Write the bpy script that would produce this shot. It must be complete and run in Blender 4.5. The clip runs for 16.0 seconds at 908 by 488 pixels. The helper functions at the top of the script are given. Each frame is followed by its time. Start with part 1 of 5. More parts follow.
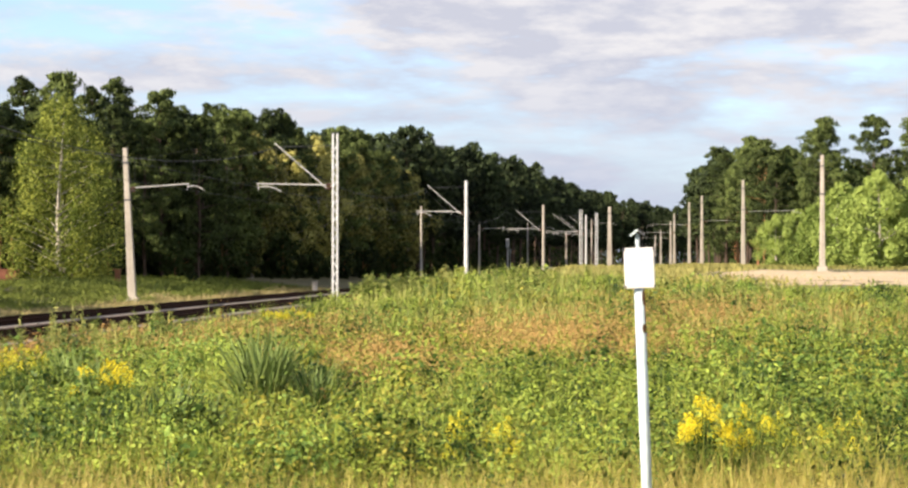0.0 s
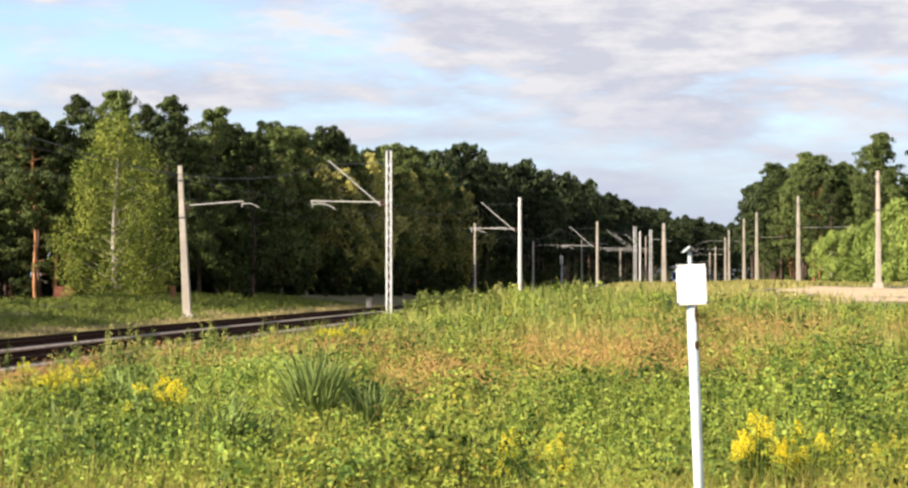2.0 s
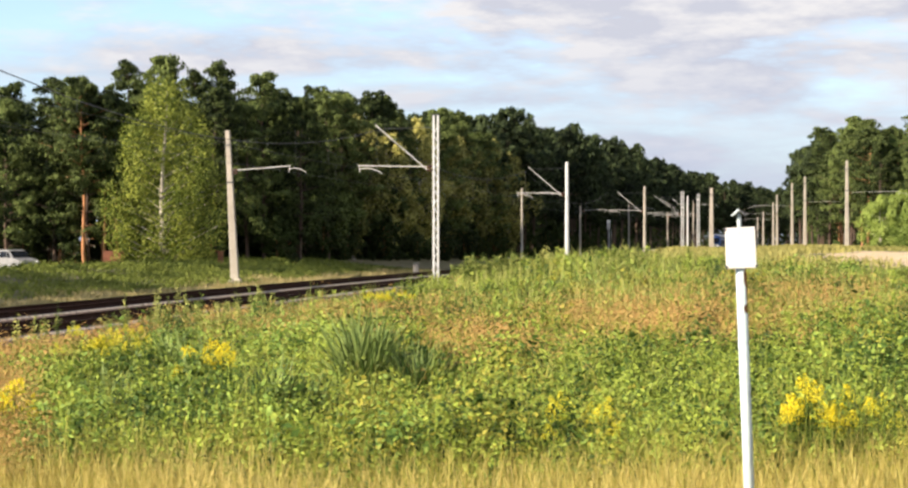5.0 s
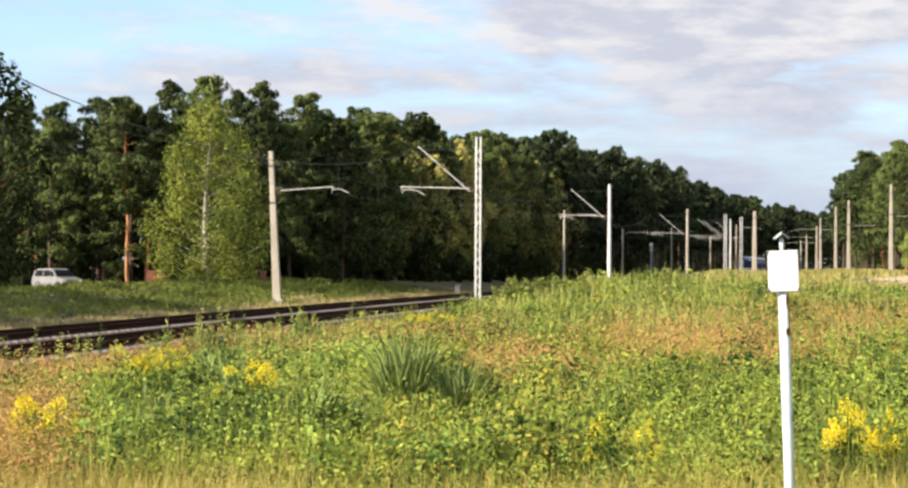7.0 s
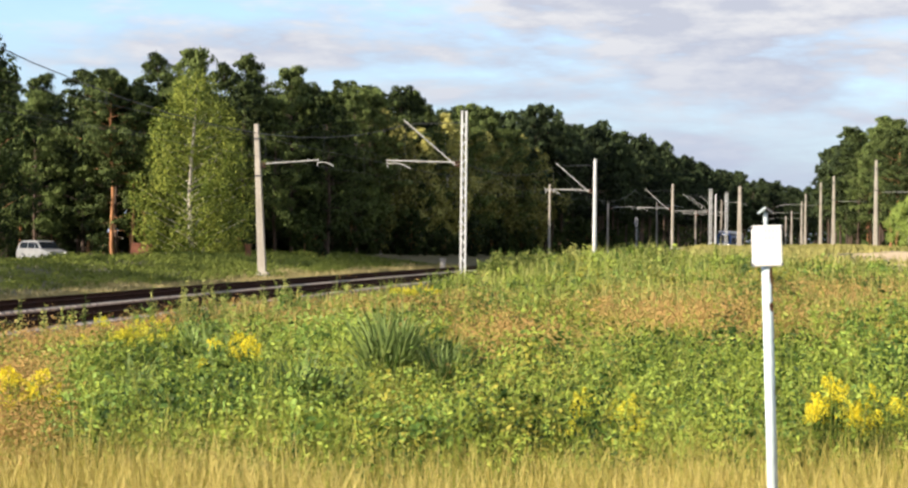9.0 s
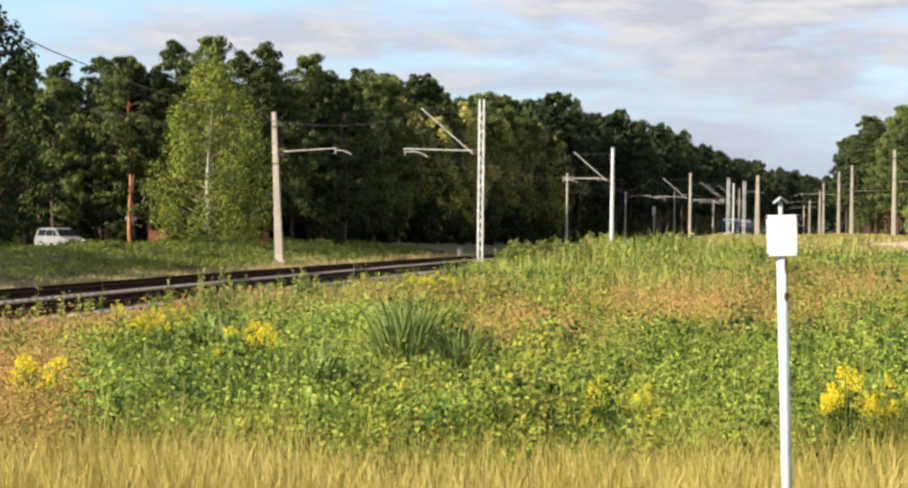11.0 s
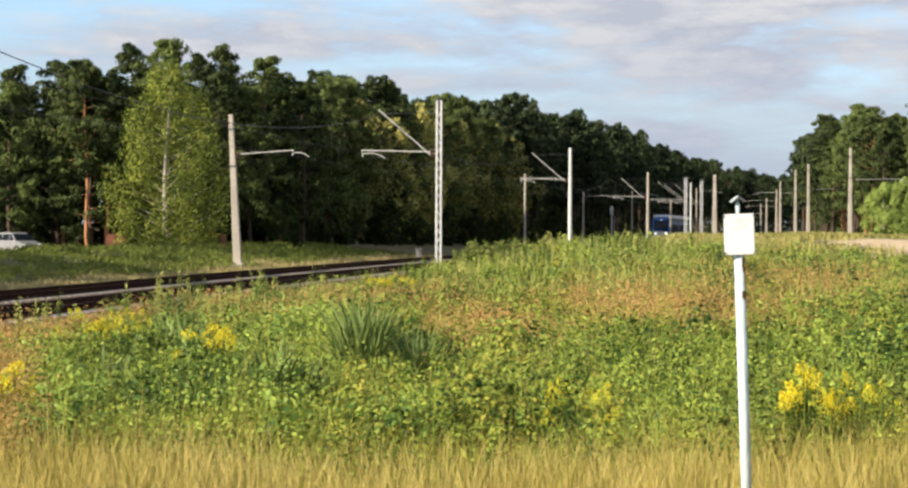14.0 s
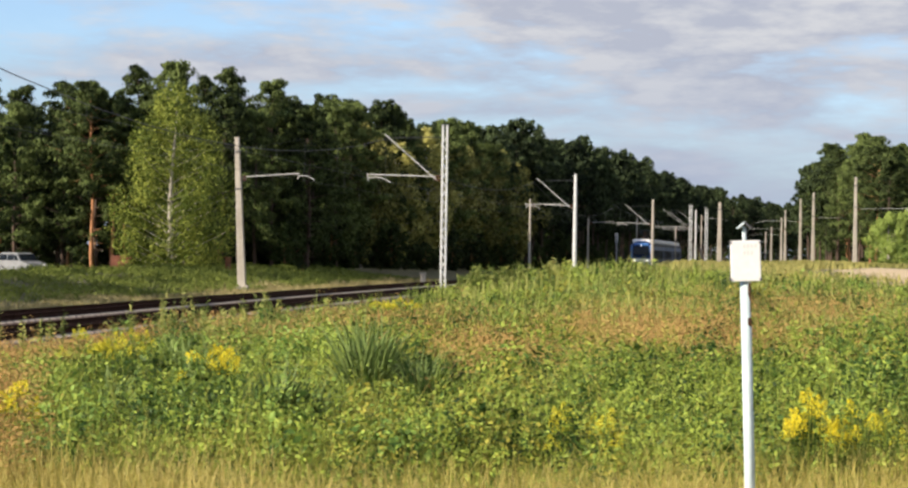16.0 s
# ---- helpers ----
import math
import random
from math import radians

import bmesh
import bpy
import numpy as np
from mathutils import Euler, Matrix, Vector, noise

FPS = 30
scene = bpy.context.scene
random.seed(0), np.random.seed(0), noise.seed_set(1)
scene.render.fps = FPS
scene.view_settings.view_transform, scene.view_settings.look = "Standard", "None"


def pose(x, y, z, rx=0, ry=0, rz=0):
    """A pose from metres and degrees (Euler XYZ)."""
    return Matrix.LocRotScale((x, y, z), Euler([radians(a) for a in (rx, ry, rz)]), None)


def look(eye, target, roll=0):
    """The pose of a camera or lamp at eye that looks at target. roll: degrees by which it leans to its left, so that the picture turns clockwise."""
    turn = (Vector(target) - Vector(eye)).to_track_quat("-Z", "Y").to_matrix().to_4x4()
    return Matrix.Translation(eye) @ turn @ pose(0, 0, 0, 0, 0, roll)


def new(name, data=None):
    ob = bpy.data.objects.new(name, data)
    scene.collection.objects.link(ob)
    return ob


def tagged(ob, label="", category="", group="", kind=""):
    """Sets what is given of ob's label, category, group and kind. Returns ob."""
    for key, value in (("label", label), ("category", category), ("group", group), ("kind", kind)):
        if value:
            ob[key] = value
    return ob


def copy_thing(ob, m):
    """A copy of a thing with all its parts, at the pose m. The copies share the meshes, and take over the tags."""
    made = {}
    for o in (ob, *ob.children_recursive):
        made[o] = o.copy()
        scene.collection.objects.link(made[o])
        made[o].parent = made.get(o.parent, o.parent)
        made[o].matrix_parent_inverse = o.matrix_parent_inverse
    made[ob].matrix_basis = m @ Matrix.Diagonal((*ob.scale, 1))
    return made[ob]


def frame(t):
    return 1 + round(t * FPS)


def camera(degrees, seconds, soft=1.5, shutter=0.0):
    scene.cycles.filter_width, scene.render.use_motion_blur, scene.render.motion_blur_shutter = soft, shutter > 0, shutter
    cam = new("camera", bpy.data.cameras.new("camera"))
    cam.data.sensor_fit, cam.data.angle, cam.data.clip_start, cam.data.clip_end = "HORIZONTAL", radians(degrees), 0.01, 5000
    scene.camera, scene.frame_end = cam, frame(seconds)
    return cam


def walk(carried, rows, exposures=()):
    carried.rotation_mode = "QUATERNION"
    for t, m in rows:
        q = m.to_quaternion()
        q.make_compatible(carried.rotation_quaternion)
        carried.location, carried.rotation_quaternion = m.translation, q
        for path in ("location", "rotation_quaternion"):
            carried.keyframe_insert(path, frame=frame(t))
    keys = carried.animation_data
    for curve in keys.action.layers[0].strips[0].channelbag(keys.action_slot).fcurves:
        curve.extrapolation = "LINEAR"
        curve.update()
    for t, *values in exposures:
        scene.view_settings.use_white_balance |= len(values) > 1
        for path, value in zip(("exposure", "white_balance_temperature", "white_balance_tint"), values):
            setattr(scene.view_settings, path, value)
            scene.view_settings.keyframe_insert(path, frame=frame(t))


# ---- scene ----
# ======== camera and its path ========
cam = camera(26.0, 16.0, soft=2.5)
# seconds, x, y, z, yaw to the right, pitch up, roll (degrees)
VIEW = [
    (0.0, 0.000, 0.000, 2.000, 0.000, 0.523, 0.000),
    (0.5, 0.004, 0.000, 2.002, -0.605, 0.528, -0.177),
    (1.0, 0.004, 0.000, 2.003, -1.369, 0.595, -0.178),
    (1.5, 0.005, 0.000, 2.004, -1.774, 0.865, -0.185),
    (2.0, 0.012, 0.000, 2.000, -1.570, 1.017, -0.068),
    (2.5, 0.018, 0.000, 1.995, -1.323, 0.992, 0.047),
    (3.0, 0.011, 0.000, 2.001, -1.394, 0.830, -0.014),
    (3.5, 0.011, 0.000, 1.996, -1.476, 0.400, 0.005),
    (4.0, 0.009, 0.000, 1.996, -1.621, 0.049, 0.059),
    (4.5, 0.006, 0.000, 1.996, -2.251, -0.200, 0.032),
    (5.0, 0.004, 0.000, 1.991, -2.935, -0.006, -0.054),
    (5.2, 0.007, 0.000, 1.993, -3.312, 0.154, -0.061),
    (7.5, 0.007, 0.000, 1.988, -4.394, 0.631, 0.422),
    (8.0, 0.007, 0.000, 1.990, -4.669, 0.637, 0.546),
    (8.5, 0.013, 0.000, 1.989, -4.222, 0.319, 0.485),
    (9.0, 0.014, 0.000, 1.985, -3.732, -0.135, 0.569),
    (9.2, 0.017, 0.000, 1.985, -3.698, -0.251, 0.643),
    (11.3, 0.029, 0.000, 1.991, -4.262, -0.584, 0.703),
    (11.5, 0.028, 0.000, 1.992, -4.100, -0.797, 0.665),
    (12.0, 0.033, 0.000, 1.991, -3.537, -1.096, 0.718),
    (12.5, 0.035, 0.000, 1.994, -2.960, -0.838, 0.712),
    (13.0, 0.031, 0.000, 1.990, -2.953, -0.649, 0.584),
    (13.5, 0.027, 0.000, 1.991, -3.119, -0.467, 0.392),
    (14.0, 0.029, 0.000, 1.989, -3.026, -0.436, 0.262),
    (14.5, 0.028, 0.000, 1.988, -3.076, -0.114, 0.354),
    (15.0, 0.030, 0.000, 1.990, -3.037, 0.405, 0.460),
    (15.5, 0.027, 0.000, 1.987, -3.001, 0.567, 0.635),
    (16.0, 0.020, 0.000, 1.981, -3.164, 0.290, 0.874),
]
walk(cam, [(t, pose(x, y, z, 0, 0, -yaw) @ pose(0, 0, 0, 90 + up) @ pose(0, 0, 0, 0, 0, roll))
           for t, x, y, z, yaw, up, roll in VIEW], exposures=[
    (0.0, 1.10, 6650, 14), (5.2, 1.12, 6700, 13), (9.0, 1.03, 6450, 12), (12.5, 0.95, 6750, 11), (14.0, 0.86, 6500, 11), (16.0, 0.74, 6350, 12)])

# ======== sky, sun ========
SUN_AZ, SUN_EL = -125.0, 25.0   # degrees to the right of +y, and above the horizon


def make_world():
    w = bpy.data.worlds.new("sky")
    scene.world = w
    w.use_nodes = True
    nt = w.node_tree
    nt.nodes.clear()
    n, l = nt.nodes.new, nt.links.new
    out, bg = n("ShaderNodeOutputWorld"), n("ShaderNodeBackground")
    sky = n("ShaderNodeTexSky")
    sky.sky_type, sky.sun_disc = "NISHITA", False
    sky.sun_elevation, sky.sun_rotation = radians(SUN_EL), radians(SUN_AZ)
    sky.air_density, sky.dust_density, sky.ozone_density = 1.0, 0.6, 1.5
    co = n("ShaderNodeTexCoord")
    # clouds: flat streaky sheets low over the horizon, puffs higher up
    big = n("ShaderNodeMapping")
    big.inputs["Scale"].default_value = (1.0, 1.0, 5.2)
    big.inputs["Location"].default_value = (0.35, 0.1, 0.20)
    l(co.outputs["Generated"], big.inputs["Vector"])
    n1 = n("ShaderNodeTexNoise")
    n1.inputs["Scale"].default_value, n1.inputs["Detail"].default_value, n1.inputs["Roughness"].default_value = 5.0, 8.0, 0.54
    n1.inputs["Distortion"].default_value = 0.25
    l(big.outputs[0], n1.inputs["Vector"])
    puff = n("ShaderNodeMapping")
    puff.inputs["Scale"].default_value = (1.0, 1.0, 3.6)
    puff.inputs["Location"].default_value = (0.1, 0.7, 0.4)
    l(co.outputs["Generated"], puff.inputs["Vector"])
    n2 = n("ShaderNodeTexNoise")
    n2.inputs["Scale"].default_value, n2.inputs["Detail"].default_value, n2.inputs["Roughness"].default_value = 24.0, 6.0, 0.58
    l(puff.outputs[0], n2.inputs["Vector"])
    sep = n("ShaderNodeSeparateXYZ")
    l(co.outputs["Generated"], sep.inputs[0])
    # more cloud towards +x and away from the horizon
    side = n("ShaderNodeMapRange")
    side.inputs["From Min"].default_value, side.inputs["From Max"].default_value = -0.32, 0.10
    side.inputs["To Min"].default_value, side.inputs["To Max"].default_value = -0.15, 0.12
    l(sep.outputs["X"], side.inputs["Value"])
    high = n("ShaderNodeMapRange")
    high.inputs["From Min"].default_value, high.inputs["From Max"].default_value = 0.055, 0.105
    high.inputs["To Min"].default_value, high.inputs["To Max"].default_value = -0.03, 0.10
    l(sep.outputs["Z"], high.inputs["Value"])
    both = n("ShaderNodeMath")
    l(high.outputs[0], both.inputs[0])
    l(side.outputs[0], both.inputs[1])
    fluff = n("ShaderNodeMath")
    fluff.operation = "MULTIPLY_ADD"
    fluff.inputs[1].default_value, fluff.inputs[2].default_value = 0.42, -0.21
    l(n2.outputs["Fac"], fluff.inputs[0])
    broken = n("ShaderNodeMath")
    l(n1.outputs["Fac"], broken.inputs[0])
    l(fluff.outputs[0], broken.inputs[1])
    add = n("ShaderNodeMath")
    l(broken.outputs[0], add.inputs[0])
    l(both.outputs[0], add.inputs[1])
    cover = n("ShaderNodeValToRGB")
    cover.color_ramp.elements[0].position, cover.color_ramp.elements[1].position = 0.44, 0.62
    cover.color_ramp.elements[0].color, cover.color_ramp.elements[1].color = (0.12, 0.12, 0.12, 1), (1, 1, 1, 1)
    l(add.outputs[0], cover.inputs[0])
    tone = n("ShaderNodeValToRGB")
    e = tone.color_ramp.elements
    e[0].position, e[0].color = 0.42, (4.7, 5.0, 5.75, 1)
    e[1].position, e[1].color = 0.62, (6.5, 6.6, 6.75, 1)
    l(n2.outputs["Fac"], tone.inputs[0])
    mix = n("ShaderNodeMix")
    mix.data_type = "RGBA"
    l(cover.outputs[0], mix.inputs["Factor"])
    clear = n("ShaderNodeVectorMath")
    clear.operation = "MULTIPLY"
    clear.inputs[1].default_value = (1.38, 1.56, 1.84)
    l(sky.outputs[0], clear.inputs[0])
    l(clear.outputs[0], mix.inputs["A"])
    l(tone.outputs[0], mix.inputs["B"])
    # pale blue haze low over the horizon
    low = n("ShaderNodeMapRange")
    low.inputs["From Min"].default_value, low.inputs["From Max"].default_value = 0.02, 0.11
    low.inputs["To Min"].default_value, low.inputs["To Max"].default_value = 0.85, 0.0
    l(sep.outputs["Z"], low.inputs["Value"])
    haze = n("ShaderNodeMix")
    haze.data_type = "RGBA"
    haze.inputs["B"].default_value = (3.75, 4.4, 5.7, 1)
    l(low.outputs[0], haze.inputs["Factor"])
    l(mix.outputs["Result"], haze.inputs["A"])
    l(haze.outputs["Result"], bg.inputs["Color"])
    bg.inputs["Strength"].default_value = 0.062
    l(bg.outputs[0], out.inputs["Surface"])


make_world()
sun = new("sun", bpy.data.lights.new("sun", "SUN"))
sun.data.energy, sun.data.angle, sun.data.color = 5.0, radians(0.6), (1.0, 0.86, 0.66)
_a, _e = radians(SUN_AZ), radians(SUN_EL)
sun.matrix_world = look((0, 0, 0), (-math.sin(_a) * math.cos(_e), -math.cos(_a) * math.cos(_e), -math.sin(_e)))


# ======== materials ========
def material(name, dark, light, scale=4.0, fine=40.0, rough=0.8, bump=0.15, metal=0.0, translucent=0.0, island=0.0, stain=None, stretch=(1, 1, 1)):
    """Two scales of noise between two colours, fine relief; island: spread of brightness from piece to piece."""
    m = bpy.data.materials.new(name)
    m.use_nodes = True
    nt = m.node_tree
    n, l = nt.nodes.new, nt.links.new
    bsdf = nt.nodes["Principled BSDF"]
    bsdf.inputs["Roughness"].default_value, bsdf.inputs["Metallic"].default_value = rough, metal
    co = n("ShaderNodeTexCoord")
    mp = n("ShaderNodeMapping")
    mp.inputs["Scale"].default_value = stretch
    l(co.outputs["Object"], mp.inputs[0])
    a, b = n("ShaderNodeTexNoise"), n("ShaderNodeTexNoise")
    a.inputs["Scale"].default_value, a.inputs["Detail"].default_value = scale, 4
    b.inputs["Scale"].default_value, b.inputs["Detail"].default_value = fine, 3
    l(mp.outputs[0], a.inputs["Vector"])
    l(mp.outputs[0], b.inputs["Vector"])
    mul = n("ShaderNodeMath")
    mul.operation = "MULTIPLY_ADD"
    mul.inputs[1].default_value = 0.45
    l(b.outputs["Fac"], mul.inputs[0])
    half = n("ShaderNodeMath")
    half.operation = "MULTIPLY"
    half.inputs[1].default_value = 0.55
    l(a.outputs["Fac"], half.inputs[0])
    l(half.outputs[0], mul.inputs[2])
    last = mul.outputs[0]
    if island:
        geo, oi = n("ShaderNodeNewGeometry"), n("ShaderNodeObjectInfo")
        sm = n("ShaderNodeMath")
        l(geo.outputs["Random Per Island"], sm.inputs[0])
        l(oi.outputs["Random"], sm.inputs[1])
        sh = n("ShaderNodeMath")
        sh.operation = "MULTIPLY_ADD"
        sh.inputs[1].default_value, sh.inputs[2].default_value = island, -island
        l(sm.outputs[0], sh.inputs[0])
        ad = n("ShaderNodeMath")
        l(last, ad.inputs[0])
        l(sh.outputs[0], ad.inputs[1])
        last = ad.outputs[0]
    ramp = n("ShaderNodeValToRGB")
    e = ramp.color_ramp.elements
    e[0].position, e[1].position = 0.32, 0.68
    e[0].color, e[1].color = (*dark, 1), (*light, 1)
    l(last, ramp.inputs[0])
    col = ramp.outputs[0]
    if stain:
        sn = n("ShaderNodeTexNoise")
        sn.inputs["Scale"].default_value, sn.inputs["Detail"].default_value = stain[1], 5
        l(mp.outputs[0], sn.inputs["Vector"])
        sr = n("ShaderNodeValToRGB")
        sr.color_ramp.elements[0].position, sr.color_ramp.elements[1].position = stain[2], stain[2] + 0.08
        l(sn.outputs["Fac"], sr.inputs[0])
        mx = n("ShaderNodeMix")
        mx.data_type = "RGBA"
        l(sr.outputs[0], mx.inputs["Factor"])
        l(col, mx.inputs["A"])
        mx.inputs["B"].default_value = (*stain[0], 1)
        col = mx.outputs["Result"]
    l(col, bsdf.inputs["Base Color"])
    if bump:
        bp = n("ShaderNodeBump")
        bp.inputs["Strength"].default_value, bp.inputs["Distance"].default_value = bump, 0.03
        l(b.outputs["Fac"], bp.inputs["Height"])
        l(bp.outputs[0], bsdf.inputs["Normal"])
    if translucent:
        bsdf.inputs["Specular IOR Level"].default_value = 0.12
        tr, ms = n("ShaderNodeBsdfTranslucent"), n("ShaderNodeMixShader")
        l(col, tr.inputs["Color"])
        ms.inputs[0].default_value = translucent
        l(bsdf.outputs[0], ms.inputs[1])
        l(tr.outputs[0], ms.inputs[2])
        l(ms.outputs[0], nt.nodes["Material Output"].inputs["Surface"])
    return m


M = {
    "soil": material("meadow_soil", (0.035, 0.036, 0.012), (0.13, 0.115, 0.045), 0.35, 9, 0.95, 0.6),
    "sand": material("dry_sand", (0.36, 0.27, 0.16), (0.58, 0.46, 0.29), 0.4, 9, 0.95, 0.5),
    "ballast": material("track_ballast", (0.030, 0.022, 0.018), (0.17, 0.125, 0.10), 1.5, 22, 0.95, 1.0),
    "rail": material("rusty_rail_steel", (0.014, 0.007, 0.005), (0.045, 0.020, 0.013), 3, 30, 0.85, 0.2),
    "sleeper": material("concrete_sleeper", (0.16, 0.14, 0.125), (0.34, 0.31, 0.28), 5, 40, 0.9, 0.3, island=0.1),
    "steel": material("galvanised_steel", (0.40, 0.42, 0.43), (0.64, 0.66, 0.67), 2, 25, 0.55, 0.1, metal=0.1, stain=((0.30, 0.22, 0.17), 1.2, 0.66)),
    "arm": material("pale_cantilever_tube", (0.36, 0.36, 0.35), (0.55, 0.55, 0.53), 3, 30, 0.5, 0.05, metal=0.15),
    "concrete": material("weathered_concrete", (0.25, 0.23, 0.195), (0.47, 0.435, 0.375), 1.2, 18, 0.92, 0.35, stretch=(1, 1, 0.3)),
    "wire": material("weathered_wire", (0.02, 0.022, 0.028), (0.05, 0.055, 0.065), 3, 30, 0.6, 0.0),
    "insul": material("brown_porcelain", (0.09, 0.04, 0.025), (0.16, 0.07, 0.04), 5, 40, 0.25, 0.0),
    "paint": material("flaking_white_paint", (0.38, 0.48, 0.50), (0.58, 0.66, 0.67), 3, 30, 0.55, 0.2, stain=((0.28, 0.12, 0.06), 5.0, 0.66), stretch=(1, 1, 0.35)),
    "plate": material("white_enamel", (0.62, 0.62, 0.61), (0.72, 0.72, 0.71), 5, 40, 0.4, 0.08),
    "platebar": material("faded_print", (0.52, 0.52, 0.52), (0.60, 0.60, 0.59), 9, 60, 0.6, 0.0),
    "rust": material("rust", (0.10, 0.04, 0.02), (0.28, 0.12, 0.05), 12, 60, 0.9, 0.4),
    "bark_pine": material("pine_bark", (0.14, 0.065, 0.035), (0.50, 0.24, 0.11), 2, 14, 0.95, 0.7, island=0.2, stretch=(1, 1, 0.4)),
    # darker copy of the pine bark, with the wood's shade in its colour
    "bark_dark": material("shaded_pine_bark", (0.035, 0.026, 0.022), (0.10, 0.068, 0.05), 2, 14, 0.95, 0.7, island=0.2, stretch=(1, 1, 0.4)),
    "tan": material("tan_grass", (0.22, 0.19, 0.08), (0.44, 0.38, 0.19), 0.3, 5, 0.8, 0, translucent=0.25, island=0.2),
    "livery": material("bright_blue_livery", (0.05, 0.15, 0.42), (0.07, 0.19, 0.50), 2, 20, 0.35, 0.0),
    "bark_birch": material("birch_bark", (0.30, 0.27, 0.23), (0.62, 0.58, 0.52), 2, 16, 0.9, 0.3, stain=((0.06, 0.05, 0.045), 3.0, 0.58)),
    "needle": material("pine_needles", (0.008, 0.016, 0.007), (0.14, 0.185, 0.055), 0.5, 6, 0.75, 0, translucent=0.08, island=0.24),
    # darker copy of pine_needles that puts shade into the far wood
    "shade_needle": material("shade_dark_needles", (0.005, 0.010, 0.006), (0.062, 0.088, 0.036), 0.5, 6, 0.8, 0, translucent=0.05, island=0.24),
    "reed": material("grey_green_blades", (0.012, 0.034, 0.008), (0.27, 0.36, 0.11), 0.5, 5, 0.5, 0, translucent=0.1, island=0.3),
    "birch_leaf": material("birch_leaves", (0.05, 0.08, 0.012), (0.46, 0.51, 0.10), 0.5, 6, 0.6, 0, translucent=0.25, island=0.22),
    "pale_leaf": material("dry_yellowish_leaves", (0.075, 0.08, 0.022), (0.50, 0.48, 0.15), 0.5, 6, 0.7, 0, translucent=0.25, island=0.24),
    "hedge_leaf": material("bright_leaves", (0.11, 0.17, 0.035), (0.33, 0.42, 0.105), 0.4, 6, 0.6, 0, translucent=0.28, island=0.22),
    # leaf colour kept near black to hold the wood's deep shade
    "shade_leaf": material("shade_dark_leaves", (0.010, 0.018, 0.006), (0.05, 0.075, 0.02), 0.5, 6, 0.7, 0, translucent=0.2, island=0.22),
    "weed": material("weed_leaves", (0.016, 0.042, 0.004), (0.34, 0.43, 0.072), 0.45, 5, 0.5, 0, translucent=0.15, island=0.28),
    "weed_fresh": material("fresh_weed_leaves", (0.035, 0.085, 0.010), (0.33, 0.47, 0.10), 0.45, 5, 0.42, 0, translucent=0.15, island=0.24),
    "weed_yellow": material("yellowing_weed_leaves", (0.06, 0.065, 0.010), (0.38, 0.36, 0.06), 0.45, 5, 0.55, 0, translucent=0.2, island=0.22),
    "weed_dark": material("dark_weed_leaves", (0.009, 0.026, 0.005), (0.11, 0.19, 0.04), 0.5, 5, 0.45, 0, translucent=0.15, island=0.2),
    "grass": material("summer_grass", (0.17, 0.19, 0.03), (0.50, 0.45, 0.12), 0.25, 5, 0.7, 0, translucent=0.25, island=0.25),
    "straw": material("dry_straw_grass", (0.32, 0.26, 0.06), (0.74, 0.62, 0.24), 0.3, 5, 0.7, 0, translucent=0.25, island=0.3),
    "pale": material("pale_weed_leaves", (0.11, 0.15, 0.03), (0.52, 0.52, 0.17), 0.4, 6, 0.6, 0, translucent=0.25, island=0.25),
    "bank": material("bank_grass", (0.045, 0.066, 0.012), (0.18, 0.22, 0.048), 0.25, 5, 0.7, 0, translucent=0.25, island=0.22),
    "dull": material("dull_summer_grass", (0.15, 0.16, 0.045), (0.38, 0.35, 0.12), 0.25, 5, 0.8, 0, translucent=0.25, island=0.2),
    "russet": material("russet_seed_heads", (0.18, 0.105, 0.035), (0.52, 0.34, 0.125), 0.4, 5, 0.85, 0, translucent=0.2, island=0.25),
    "goldenrod": material("goldenrod_flowers", (0.70, 0.58, 0.02), (0.88, 0.76, 0.06), 3, 20, 0.8, 0, translucent=0.3, island=0.25),
    "goldenrod_dim": material("young_goldenrod_flowers", (0.50, 0.48, 0.03), (0.74, 0.66, 0.07), 3, 20, 0.8, 0, translucent=0.3, island=0.25),
    "blue": material("blue_train_paint", (0.012, 0.035, 0.12), (0.018, 0.05, 0.16), 2, 20, 0.3, 0.0),
    "silver": material("silver_train_paint", (0.74, 0.76, 0.78), (0.84, 0.85, 0.86), 1, 20, 0.35, 0.0),
    "grey": material("dark_grey_paint", (0.06, 0.065, 0.075), (0.12, 0.125, 0.14), 2, 20, 0.5, 0.05),
    "white": material("white_signal_paint", (0.72, 0.73, 0.74), (0.82, 0.82, 0.82), 2, 20, 0.3, 0.0),
    # white car paint turned grey to stand for the trees' shade
    "carpaint": material("shade_grey_car_paint", (0.16, 0.17, 0.18), (0.24, 0.25, 0.26), 2, 20, 0.5, 0.0),
    "tyre": material("black_rubber", (0.015, 0.015, 0.016), (0.035, 0.035, 0.035), 6, 50, 0.85, 0.1),
    "brick": material("old_red_brick", (0.14, 0.05, 0.03), (0.28, 0.11, 0.07), 4, 40, 0.9, 0.3, island=0.2),
}


def glass_material():
    m = bpy.data.materials.new("dark_window_glass")
    m.use_nodes = True
    b = m.node_tree.nodes["Principled BSDF"]
    b.inputs["Base Color"].default_value = (0.012, 0.016, 0.022, 1)
    b.inputs["Roughness"].default_value = 0.15
    b.inputs["Specular IOR Level"].default_value = 0.25
    return m


